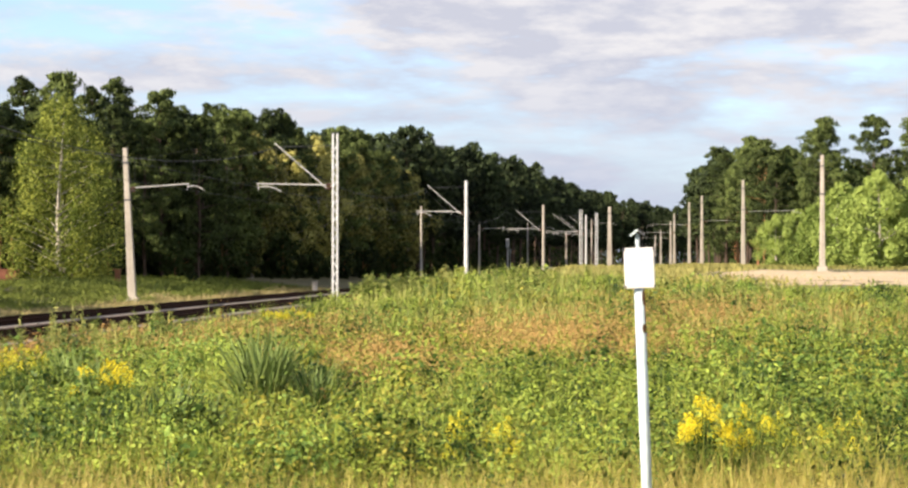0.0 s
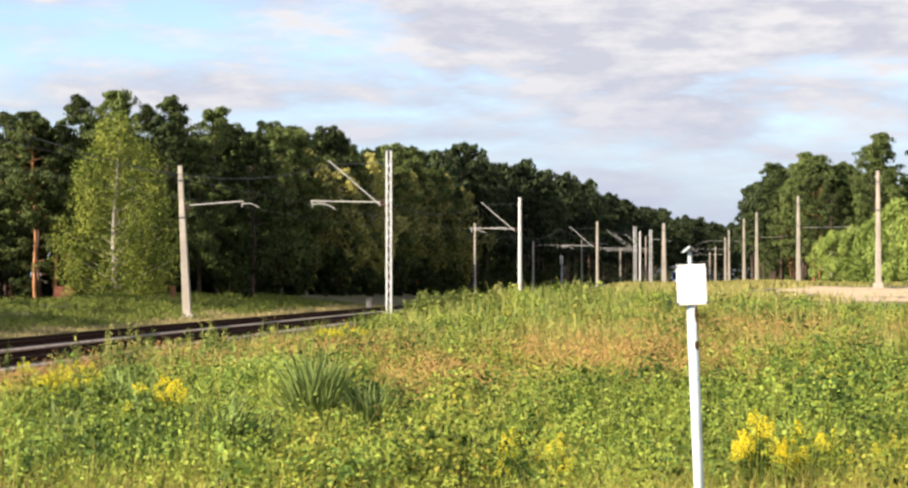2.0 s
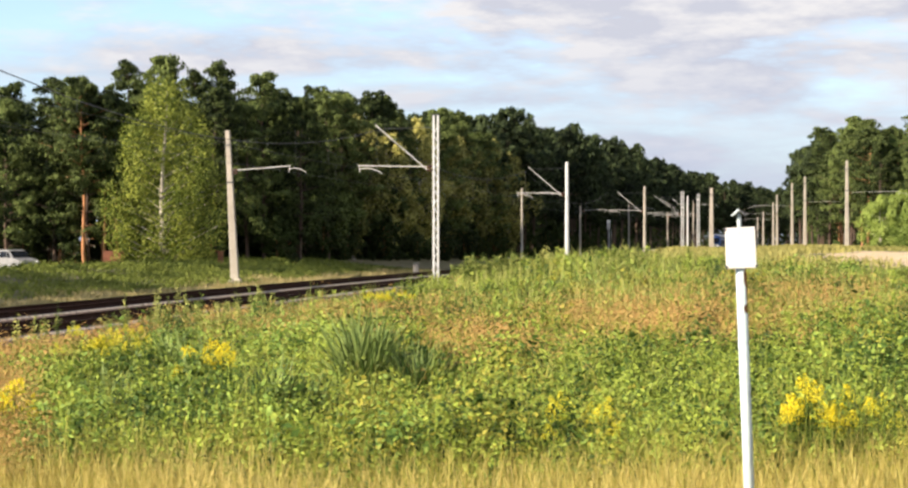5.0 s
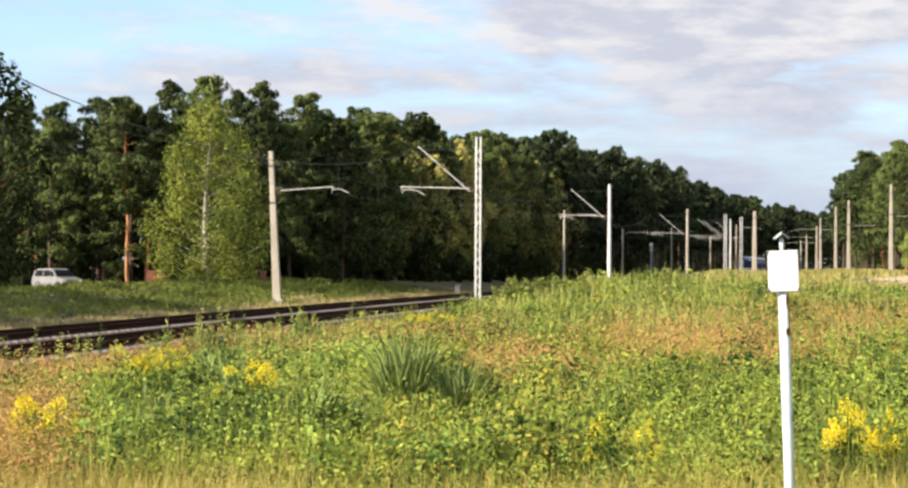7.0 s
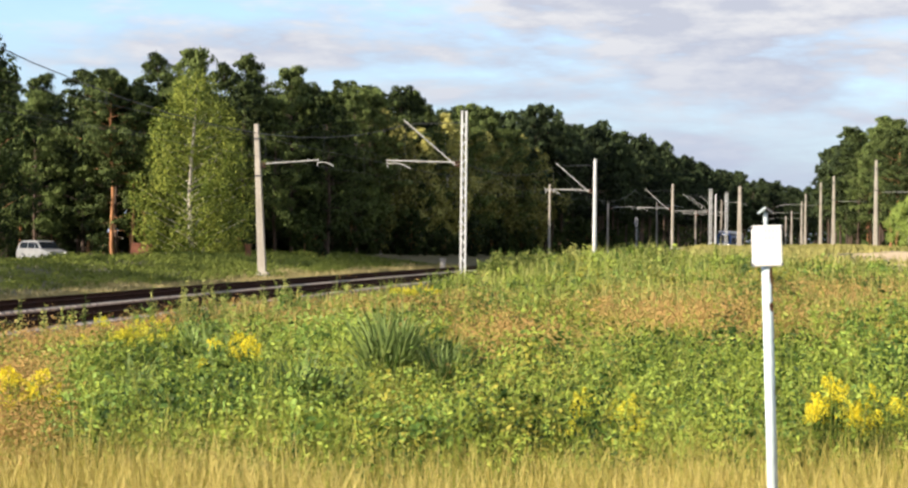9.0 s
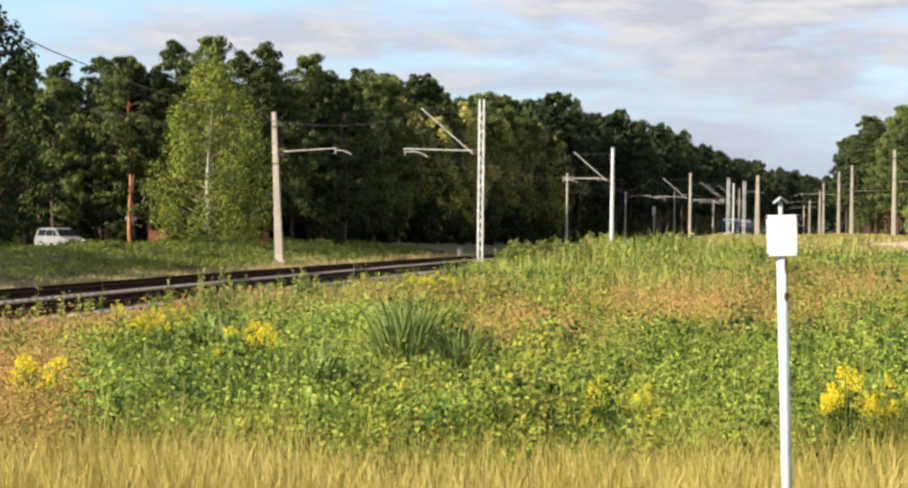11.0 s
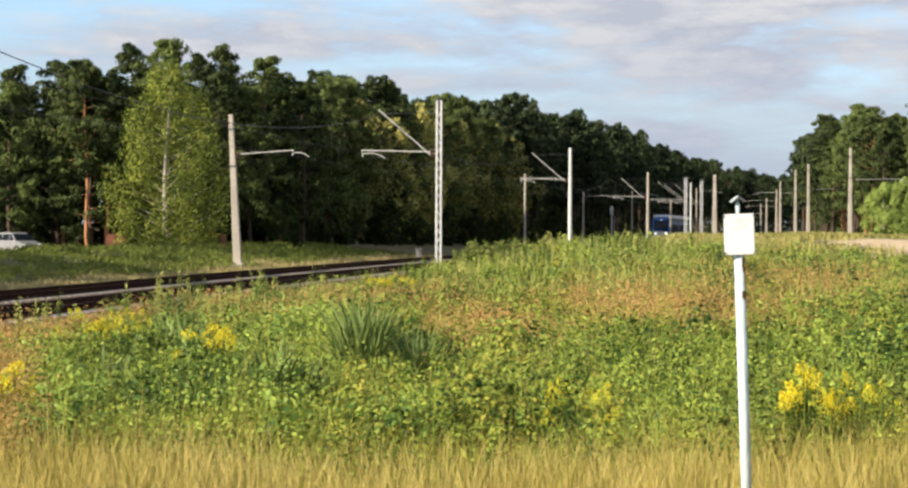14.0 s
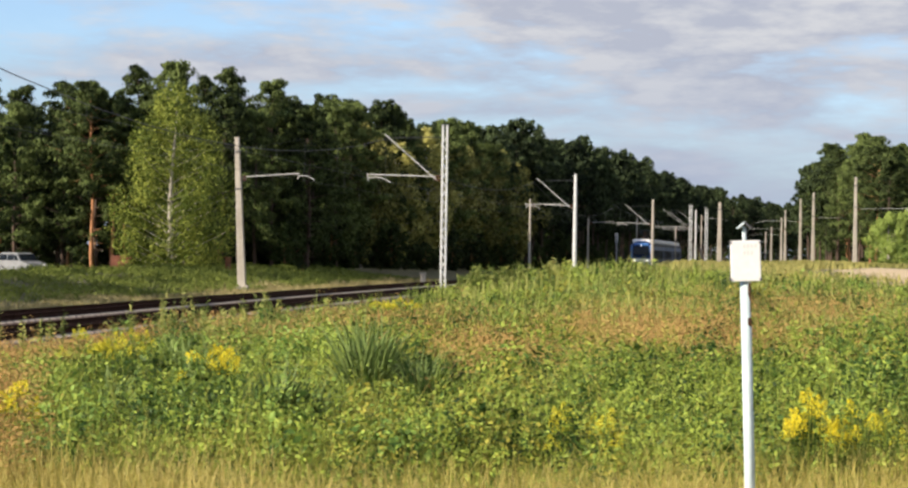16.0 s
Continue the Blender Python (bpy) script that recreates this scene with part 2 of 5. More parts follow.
def lamp_material():
    m = bpy.data.materials.new("lit_headlight")
    m.use_nodes = True
    b = m.node_tree.nodes["Principled BSDF"]
    b.inputs["Emission Color"].default_value = (1.0, 0.93, 0.78, 1)
    b.inputs["Emission Strength"].default_value = 2.5
    return m


M["glass"], M["lamp"] = glass_material(), lamp_material()
# matte and near black, so that the side mirrors no bright sky
M["train_glass"] = material("matte_train_window", (0.006, 0.007, 0.009), (0.014, 0.016, 0.02), 3, 20, 0.6, 0.0)
for k in ("train_glass", "blue", "grey", "rail", "ballast"):
    M[k].node_tree.nodes["Principled BSDF"].inputs["Specular IOR Level"].default_value = 0.06


# ======== helpers for building ========
def part(name, bm, mat, parent=None, label=""):
    me = bpy.data.meshes.new(name)
    bm.normal_update()
    bm.to_mesh(me)
    bm.free()
    me.materials.append(M[mat])
    ob = new(name, me)
    ob.parent = parent
    return tagged(ob, label) if label else ob


def arrays(name, verts, faces, mat, parent=None, label="", smooth=False):
    """One mesh from an array of points and an array of triangles or quads."""
    me = bpy.data.meshes.new(name)
    verts, faces = np.asarray(verts, np.float32), np.asarray(faces, np.int32)
    me.vertices.add(len(verts))
    me.vertices.foreach_set("co", verts.ravel())
    k = faces.shape[1]
    me.loops.add(faces.size)
    me.loops.foreach_set("vertex_index", faces.ravel())
    me.polygons.add(len(faces))
    me.polygons.foreach_set("loop_start", np.arange(0, faces.size, k, dtype=np.int32))
    if smooth:
        me.polygons.foreach_set("use_smooth", np.ones(len(faces), bool))
    me.update(calc_edges=True)
    me.materials.append(M[mat])
    ob = new(name, me)
    ob.parent = parent
    return tagged(ob, label) if label else ob


def box(bm, x0, x1, y0, y1, z0, z1, bevel=0.0):
    r = bmesh.ops.create_cube(bm, size=1.0)
    for v in r["verts"]:
        v.co = Vector(((x0 + x1) / 2 + v.co.x * (x1 - x0), (y0 + y1) / 2 + v.co.y * (y1 - y0), (z0 + z1) / 2 + v.co.z * (z1 - z0)))
    if bevel:
        es = list({e for v in r["verts"] for e in v.link_edges})
        bmesh.ops.bevel(bm, geom=es, offset=bevel, segments=2, profile=0.6, affect="EDGES")
    return bm


def rod(bm, a, b, r, r2=None, n=8):
    a, b = Vector(a), Vector(b)
    d = b - a
    m = Matrix.Translation((a + b) / 2) @ d.to_track_quat("Z", "Y").to_matrix().to_4x4()
    bmesh.ops.create_cone(bm, cap_ends=True, segments=n, radius1=r, radius2=r if r2 is None else r2, depth=d.length, matrix=m)
    return bm


def rise(x, a, b):
    u = np.clip((x - a) / (b - a), 0, 1)
    return u * u * (3 - 2 * u)


# ======== the lie of the land ========
RAIL_Z, GAUGE, TRACK_GAP = 0.0, 1.435, 4.2


def track_x(y):
    """Centre line of the nearer track: a curve, then straight on."""
    y = np.asarray(y, float)
    u = np.clip(y, -200, 138) - 46
    return -13.5 + 0.0696 * u + 0.0003 * u * u + 0.1248 * np.maximum(y - 138, 0)


def track_turn(y):
    return math.atan2(float(track_x(y + 0.5) - track_x(y - 0.5)), 1.0)


def lumps(x, y):
    return 0.06 * np.sin(x * 0.9 + 1.3 * np.sin(y * 0.31)) + 0.05 * np.sin(y * 0.63 + x * 0.23) + 0.025 * np.sin(2.1 * x + 1.7 * y)


def land(x, y):
    x, y = np.asarray(x, float), np.asarray(y, float)
    s = x - track_x(y)
    field = np.interp(y, [-50, 4, 9, 15, 40, 70, 100, 150, 400, 3000], [0.42, 0.38, 0.14, 0.14, 0.36, 0.55, 0.90, 1.40, 1.5, 1.5])
    field = field + 0.45 * np.exp(-((x - 2) / 5.5) ** 2 - ((y - 68) / 22) ** 2) + 0.6 * lumps(x, y)
    far = rise(y, 150, 260)
    foot, brow = np.interp(y, [44, 60], [2.6, 6.2]), np.interp(y, [44, 60], [13.0, 12.2])
    right = (rise(s, foot, brow) * (1 - far) + rise(s, 12, 20) * far) * (field + 0.45)
    left = rise(-s, 8.0, 20.0) * (np.interp(y, [0, 60, 160, 260, 3000], [0.9, 0.95, 1.0, 0.7, 1.2]) + lumps(x, y))
    left = left * (1 - 0.6 * rise(-s, 22, 33))
    return -0.45 + right + left


def build_ground():
    xs = np.concatenate([np.linspace(-2500, -120, 18), np.arange(-110, -42, 4.0), np.arange(-40, 40, 0.5), np.arange(42, 110, 4.0), np.linspace(120, 2500, 18)])
    ys = np.concatenate([np.linspace(-600, -40, 8), np.arange(-30, 4, 3.0), np.arange(5, 130, 0.6), np.arange(131, 330, 2.5), np.linspace(340, 4200, 40)])
    X, Y = np.meshgrid(xs, ys)
    Z = land(X, Y)
    n, m = X.shape
    i = (np.arange(n - 1)[:, None] * m + np.arange(m - 1)[None]).ravel()
    ob = arrays("ground", np.stack([X.ravel(), Y.ravel(), Z.ravel()], 1), np.stack([i, i + 1, i + m + 1, i + m], 1), "soil", smooth=True)
    tagged(ob, "gently rolling meadow soil between weeds and grass", "ground", kind="structure")
    # bare sand in front of the further line of poles
    rng = np.random.default_rng(4)
    us, vs = np.linspace(-1, 1, 60), np.linspace(-1, 1, 70)
    U, V = np.meshgrid(us, vs)
    r = np.sqrt(U * U + V * V)
    x, y = 28.5 + U * 19, 117 + V * 37
    wob = 0.16 * np.sin(3.1 * U + 5 * V) + 0.1 * np.sin(9 * U - 4 * V) + 0.06 * np.sin(17 * V + 6 * U)
    wob = wob + 0.12 * np.sin(23 * U + 11 * np.sin(7 * V)) * np.sin(19 * V)
    z = land(x, y) + 0.22 * (0.66 + wob - r).clip(-1.2, 0.25) + 0.01
    i = (np.arange(69)[:, None] * 60 + np.arange(59)[None]).ravel()
    ob = arrays("sand_ground", np.stack([x.ravel(), y.ravel(), z.ravel()], 1), np.stack([i, i + 1, i + 61, i + 60], 1), "sand", smooth=True)
    tagged(ob, "patch of bare pale dry sand beside the meadow", "sand", kind="structure")


build_ground()


def sweep(name, profile, y0, y1, step, off, mat, parent=None, label="", z=0.0):
    """A profile of (x, z) points drawn along the track at the offset off."""
    ys = np.arange(y0, y1 + step / 2, step)
    cx = track_x(ys)
    turn = np.arctan2(track_x(ys + 0.5) - track_x(ys - 0.5), 1.0)
    k = len(profile)
    P = np.array(profile, float)
    px, pz = P[:, 0] + off, P[:, 1] + z
    X = cx[:, None] + px[None] * np.cos(turn)[:, None]
    Y = ys[:, None] - px[None] * np.sin(turn)[:, None]
    Z = np.broadcast_to(pz[None], X.shape)
    f = []
    for j in range(len(ys) - 1):
        for q in range(k - 1):
            a = j * k + q
            f.append((a, a + 1, a + k + 1, a + k))
    return arrays(name, np.stack([X.ravel(), Y.ravel(), Z.ravel()], 1), f, mat, parent, label)


def build_tracks():
    bed = sweep("track_bed", [(-8.2, -0.7), (-6.6, -0.22), (-0.0 - 2.6, -0.20), (-1.9, -0.26), (1.6, -0.20), (3.2, -0.75)], -20, 900, 2.0, 0, "ballast")
    tagged(bed, "grey stone ballast bed under two railway tracks", "track bed", kind="structure")
    head = [(-0.075, -0.17), (-0.075, -0.15), (-0.012, -0.13), (-0.012, -0.04), (-0.036, -0.03), (-0.036, -0.004), (-0.026, 0.0)]
    prof = head + [(-x, z) for x, z in reversed(head)]
    for off in (0.0, -TRACK_GAP):
        e = tagged(new("railway_track"), "rusty steel rails on concrete sleepers, curving past the meadow", "railway track", "tracks")
        for side in (-1, 1):
            sweep("rail", prof, 20, 900, 2.0, off + side * (GAUGE / 2 + 0.036), "rail", e, "rusty brown steel rail")
        bm = bmesh.new()
        box(bm, -1.25, 1.25, -0.13, 0.13, -0.30, -0.172, 0.02)
        first = part("sleeper", bm, "sleeper", e, "grey concrete sleeper")
        y, k = 34.0, 0
        while k < 260:
            t = track_turn(y)
            m = pose(float(track_x(y)) + off * math.cos(t), y - off * math.sin(t), 0, 0, 0, -math.degrees(t))
            if k == 0:
                first.matrix_basis = m
            else:
                o = first.copy()
                scene.collection.objects.link(o)
                o.matrix_basis = m
            y += 0.62
            k += 1


build_tracks()


# ======== overhead line ========
def at_track(y, off, z=0.0):
    t = track_turn(y)
    return Vector((float(track_x(y)) + off * math.cos(t), y - off * math.sin(t), z))


def lattice_mast(x, y, top, arm=3.4, wide=0.34, side=-1, turn=0.0, lattice=True, mat="steel", base=None, contact=5.7, name="catenary_mast", label="", both=True, thick=0.032):
    """A steel mast with its cantilever; side -1: the arm reaches to its left."""
    g = float(land(x, y)) if base is None else base
    e = tagged(new(name), label or "pale galvanised steel lattice mast with a cantilever arm", "catenary mast", "masts beside the tracks")
    e.matrix_basis = pose(x, y, 0, 0, 0, -math.degrees(turn))
    h = wide / 2
    bm = bmesh.new()
    box(bm, -0.42, 0.42, -0.42, 0.42, g - 0.4, g + 0.22, 0.04)
    part("footing", bm, "concrete", e, "rough concrete footing")
    if lattice:
        for sx in (-1, 1):
            bm = bmesh.new()
            box(bm, sx * h - 0.045, sx * h + 0.045, -0.09, 0.09, g, top, 0.008)
            part("channel", bm, mat, e)
        z, k = g + 0.3, 0
        while z < top - 0.5:
            a, b = (-h, h) if k % 2 else (h, -h)
            for yy in (-0.085, 0.085):
                bm = bmesh.new()
                rod(bm, (a, yy, z), (b, yy, z + 0.45), 0.02, n=4)
                part("lacing_bar", bm, mat, e)
            z += 0.45
            k += 1
        bm = bmesh.new()
        box(bm, -h - 0.07, h + 0.07, -0.11, 0.11, top, top + 0.05, 0.01)
        part("cap", bm, "grey", e, "dark cap plate")
    else:
        bm = bmesh.new()
        rod(bm, (0, 0, g), (0, 0, top), h * 1.15, h * 0.75, 10)
        part("post", bm, mat, e)
    cantilever(e, arm, side, contact, top, thick, both)
    return e


def cantilever(e, arm, side, contact, top, thick=0.045, both=True):
    s = side
    bm = bmesh.new()
    rod(bm, (s * 0.45, 0, contact + 0.02), (s * (arm + 0.9), 0, contact + 0.10), thick)
    part("registration_arm", bm, "arm", e, "pale steel registration tube")
    if both:
        bm = bmesh.new()
        rod(bm, (s * 0.42, 0, contact - 0.15), (s * arm, 0, contact + 2.15), thick)
        part("stay_tube", bm, "arm", e, "pale steel diagonal tube")
        bm = bmesh.new()
        rod(bm, (s * 0.1, 0, contact + 2.0), (s * (arm - 0.4), 0, contact + 1.95), 0.014, n=6)
        part("top_tie", bm, "wire", e, "thin dark tie rod")
    for z, dz in ((contact - 0.15, 0), (contact + 0.02, 0)):
        bm = bmesh.new()
        rod(bm, (s * 0.12, 0, z), (s * 0.46, 0, z), 0.03, n=8)
        for k in range(5):
            rod(bm, (s * (0.16 + 0.06 * k), 0, z), (s * (0.18 + 0.06 * k), 0, z), 0.075, n=10)
        part("insulator", bm, "insul", e, "brown ribbed porcelain insulator")
    bm = bmesh.new()
    rod(bm, (s * (arm + 0.85), 0, contact + 0.1), (s * (arm + 0.8), 0, contact - 0.24), thick * 0.7, n=6)
    reach = -1.15 if both else 0.95
    bend = [(s * (arm + 0.8 + reach * u), 0, contact - 0.08 + 0.10 * math.sin(2.6 * u) - 0.28 * u * u) for u in (0, 0.2, 0.4, 0.6, 0.8, 1.0)]
    for a, b in zip(bend, bend[1:]):
        rod(bm, a, b, thick * 0.8, n=6)
    part("steady_arm", bm, "arm", e, "short curved steady arm holding the wire")


def concrete_pole(x, y, top, wide=0.5, base=None, lean=0.0, turn=0.0, label="", name="concrete_pole"):
    g = float(land(x, y)) if base is None else base
    e = tagged(new(name), label or "tall tapered weathered concrete pole", "pole", "poles beside the tracks")
    e.matrix_basis = pose(x, y, g, 0, lean, -math.degrees(turn))
    H = top - g
    bm = bmesh.new()
    w0, w1 = wide / 2, wide * 0.26
    d0, d1 = wide * 0.38, wide * 0.26
    r = box(bm, -1, 1, -1, 1, -0.3, H)
    for v in bm.verts:
        up = v.co.z > 0
        v.co.x *= w1 if up else w0
        v.co.y *= d1 if up else d0
    bmesh.ops.subdivide_edges(bm, edges=[ed for ed in bm.edges if abs(ed.verts[0].co.z - ed.verts[1].co.z) > 1], cuts=7)
    bmesh.ops.bevel(bm, geom=[ed for ed in bm.edges if abs(ed.verts[0].co.z - ed.verts[1].co.z) > 0.3], offset=0.03, segments=1, affect="EDGES")
    part("shaft", bm, "concrete", e)
    bm = bmesh.new()
    box(bm, -w0 - 0.12, w0 + 0.12, -d0 - 0.12, d0 + 0.12, -0.3, 0.35, 0.06)
    part("socket", bm, "concrete", e, "thick concrete socket at the foot")
    for z in (H * 0.66, H * 0.9):
        bm = bmesh.new()
        q = w0 + (w1 - w0) * z / H
        box(bm, -q - 0.03, q + 0.03, -0.18, 0.18, z, z + 0.08, 0.01)
        part("clamp", bm, "grey", e, "dark steel clamp band")
    return e


def build_line():
    t = track_turn(99)
    # nearer track: masts on its right
    lattice_mast(-5.97, 98.8, 8.45, 3.1, 0.22, -1, t, contact=5.85)
    lattice_mast(0.97, 156.0, 8.45, 3.1, 0.32, -1, track_turn(156), lattice=False, contact=5.95, label="pale steel mast with a cantilever arm")
    lattice_mast(10.1, 222.0, 8.45, 3.1, 0.34, -1, track_turn(222), lattice=False, mat="concrete", label="round concrete mast with a pale cantilever arm")
    for x, y, top, lat in ((15.3, 241.0, 8.4, True), (16.8, 254.0, 8.1, False), (18.3, 256.0, 8.4, True)):
        lattice_mast(x + 0.25, y, top, 3.4, 0.26, -1, track_turn(y), lattice=lat, thick=0.022)
    concrete_pole(18.2, 230.0, 8.45, 0.62, label="broad weathered reddish-brown concrete pole")
    # far side of the tracks
    p = concrete_pole(-18.14, 111.0, 8.45, 0.48, lean=-2.8)
    cantilever(p, 2.6, 1, 6.5, 8.0, thick=0.035, both=False)
    for x, y, top in ((-3.0, 180.0, 7.1), (2.9, 225.0, 6.3), (10.5, 280.0, 7.5), (16.6, 291.0, 6.5), (21.0, 300.0, 8.4)):
        m = lattice_mast(x, y, top, 2.0, 0.22, 1, track_turn(y), lattice=False, mat="concrete", contact=top - 0.5, both=False, thick=0.02, label="slim grey concrete mast with a cross arm")
    # the other line, on the sandy side
    for k, (x, y) in enumerate(((26.6, 142.0), (27.5, 187.0), (29.5, 234.0), (31.1, 260.0), (34.5, 308.0), (38.0, 345.0), (41.0, 390.0), (45.0, 440.0))):
        p = concrete_pole(x, y, float(land(x, y)) + 8.4, 0.42, label="slender tapered concrete pole by the sand")
        if k:
            cantilever(p, 4.0, 1 if k < 3 else -1, 5.4, 8.0, thick=0.018, both=False)


build_line()


def tube(name, pts, r, mat, parent, n=5):
    P = np.array(pts, float)
    d = np.gradient(P, axis=0)
    d /= np.linalg.norm(d, axis=1)[:, None]
    a = np.cross(d, (0, 0, 1.0))
    a /= np.linalg.norm(a, axis=1)[:, None]
    b = np.cross(d, a)
    th = np.arange(n) * 2 * np.pi / n
    V = (P[:, None] + r * (np.cos(th)[None, :, None] * a[:, None] + np.sin(th)[None, :, None] * b[:, None])).reshape(-1, 3)
    f = [(i * n + j, i * n + (j + 1) % n, (i + 1) * n + (j + 1) % n, (i + 1) * n + j) for i in range(len(P) - 1) for j in range(n)]
    return arrays(name, V, f, mat, parent)


def build_wires():
    supports = [30.0, 99.0, 156.0, 222.0, 256.0, 320.0]
    for off, name, thick in ((0.0, "near", 0.015), (-TRACK_GAP, "far", 0.005)):
        e = tagged(new("overhead_line"), "thin dark contact wire hung from a messenger wire", "overhead line", "overhead lines")
        mess, cont = [], []
        for a, b in zip(supports, supports[1:]):
            for u in np.linspace(0, 1, 13)[:-1]:
                y = a + (b - a) * u
                mess.append(at_track(y, off, 7.75 - 1.0 * 4 * u * (1 - u) * ((b - a) / 66) ** 2 * 1.9))
                cont.append(at_track(y, off, 5.6))
        tube("messenger_wire", mess, thick, "wire", e)
        tube("contact_wire", cont, 0.007, "wire", e)
        for i in range(2, len(mess) - 1, 2):
            bm = bmesh.new()
            rod(bm, mess[i], cont[i], 0.006, n=4)
            part("dropper", bm, "wire", e)


build_wires()


# ======== trees ========
def cards(rng, centres, size, flat=0.0, ratio=0.45, up=None):
    """Small bent leaf quads about the given centres. Returns points and quads."""
    n = len(centres)
    d = rng.normal(size=(n, 3))
    d[:, 2] *= 1 - flat
    if up is not None:
        d += up
    d /= np.linalg.norm(d, axis=1)[:, None] + 1e-9
    q = rng.normal(size=(n, 3))
    q -= (q * d).sum(1)[:, None] * d
    q /= np.linalg.norm(q, axis=1)[:, None] + 1e-9
    s = (size * rng.uniform(0.6, 1.3, n))[:, None]
    nrm = np.cross(d, q)
    a, b = centres - d * s, centres + d * s
    m = centres + nrm * s * 0.18
    v = np.stack([a, m + q * s * ratio, b, m - q * s * ratio], 1).reshape(-1, 3)
    return v, np.arange(4 * n).reshape(-1, 4)


def facing_cards(rng, centres, facing, size, ratio=0.45, loose=0.5, along=0.0):
    """Small bent leaf quads that face about the given way. Returns points and quads."""
    n = len(centres)
    m = facing / (np.linalg.norm(facing, axis=1)[:, None] + 1e-9) + rng.normal(0, loose, (n, 3))
    m /= np.linalg.norm(m, axis=1)[:, None] + 1e-9
    d = rng.normal(size=(n, 3)) + np.array([0, 0, along])
    d -= (d * m).sum(1)[:, None] * m
    d /= np.linalg.norm(d, axis=1)[:, None] + 1e-9
    q = np.cross(m, d)
    s = (size * rng.uniform(0.6, 1.3, n))[:, None]
    mid = centres + m * s * 0.16
    v = np.stack([centres - d * s, mid + q * s * ratio, centres + d * s, mid - q * s * ratio], 1).reshape(-1, 3)
    return v, np.arange(4 * n).reshape(-1, 4)


def limbs_mesh(name, segs, mat, parent, n=6):
    """Tapered round limbs (from, to, radius, radius) in one mesh."""
    V, F = [], []
    th = np.arange(n) * 2 * np.pi / n
    for a, b, r0, r1 in segs:
        a, b = np.array(a, float), np.array(b, float)
        d = b - a
        d /= np.linalg.norm(d) + 1e-9
        h = np.array((1.0, 0, 0)) if abs(d[2]) > 0.7 else np.array((0, 0, 1.0))
        u = np.cross(d, h)
        u /= np.linalg.norm(u)
        w = np.cross(d, u)
        ring = np.cos(th)[:, None] * u + np.sin(th)[:, None] * w
        k = len(V) * n
        V += [a + ring * r0, b + ring * r1]
        k = (len(V) - 2) * n
        F += [(k + j, k + (j + 1) % n, k + n + (j + 1) % n, k + n + j) for j in range(n)]
    return arrays(name, np.concatenate(V), F, mat, parent, smooth=True)


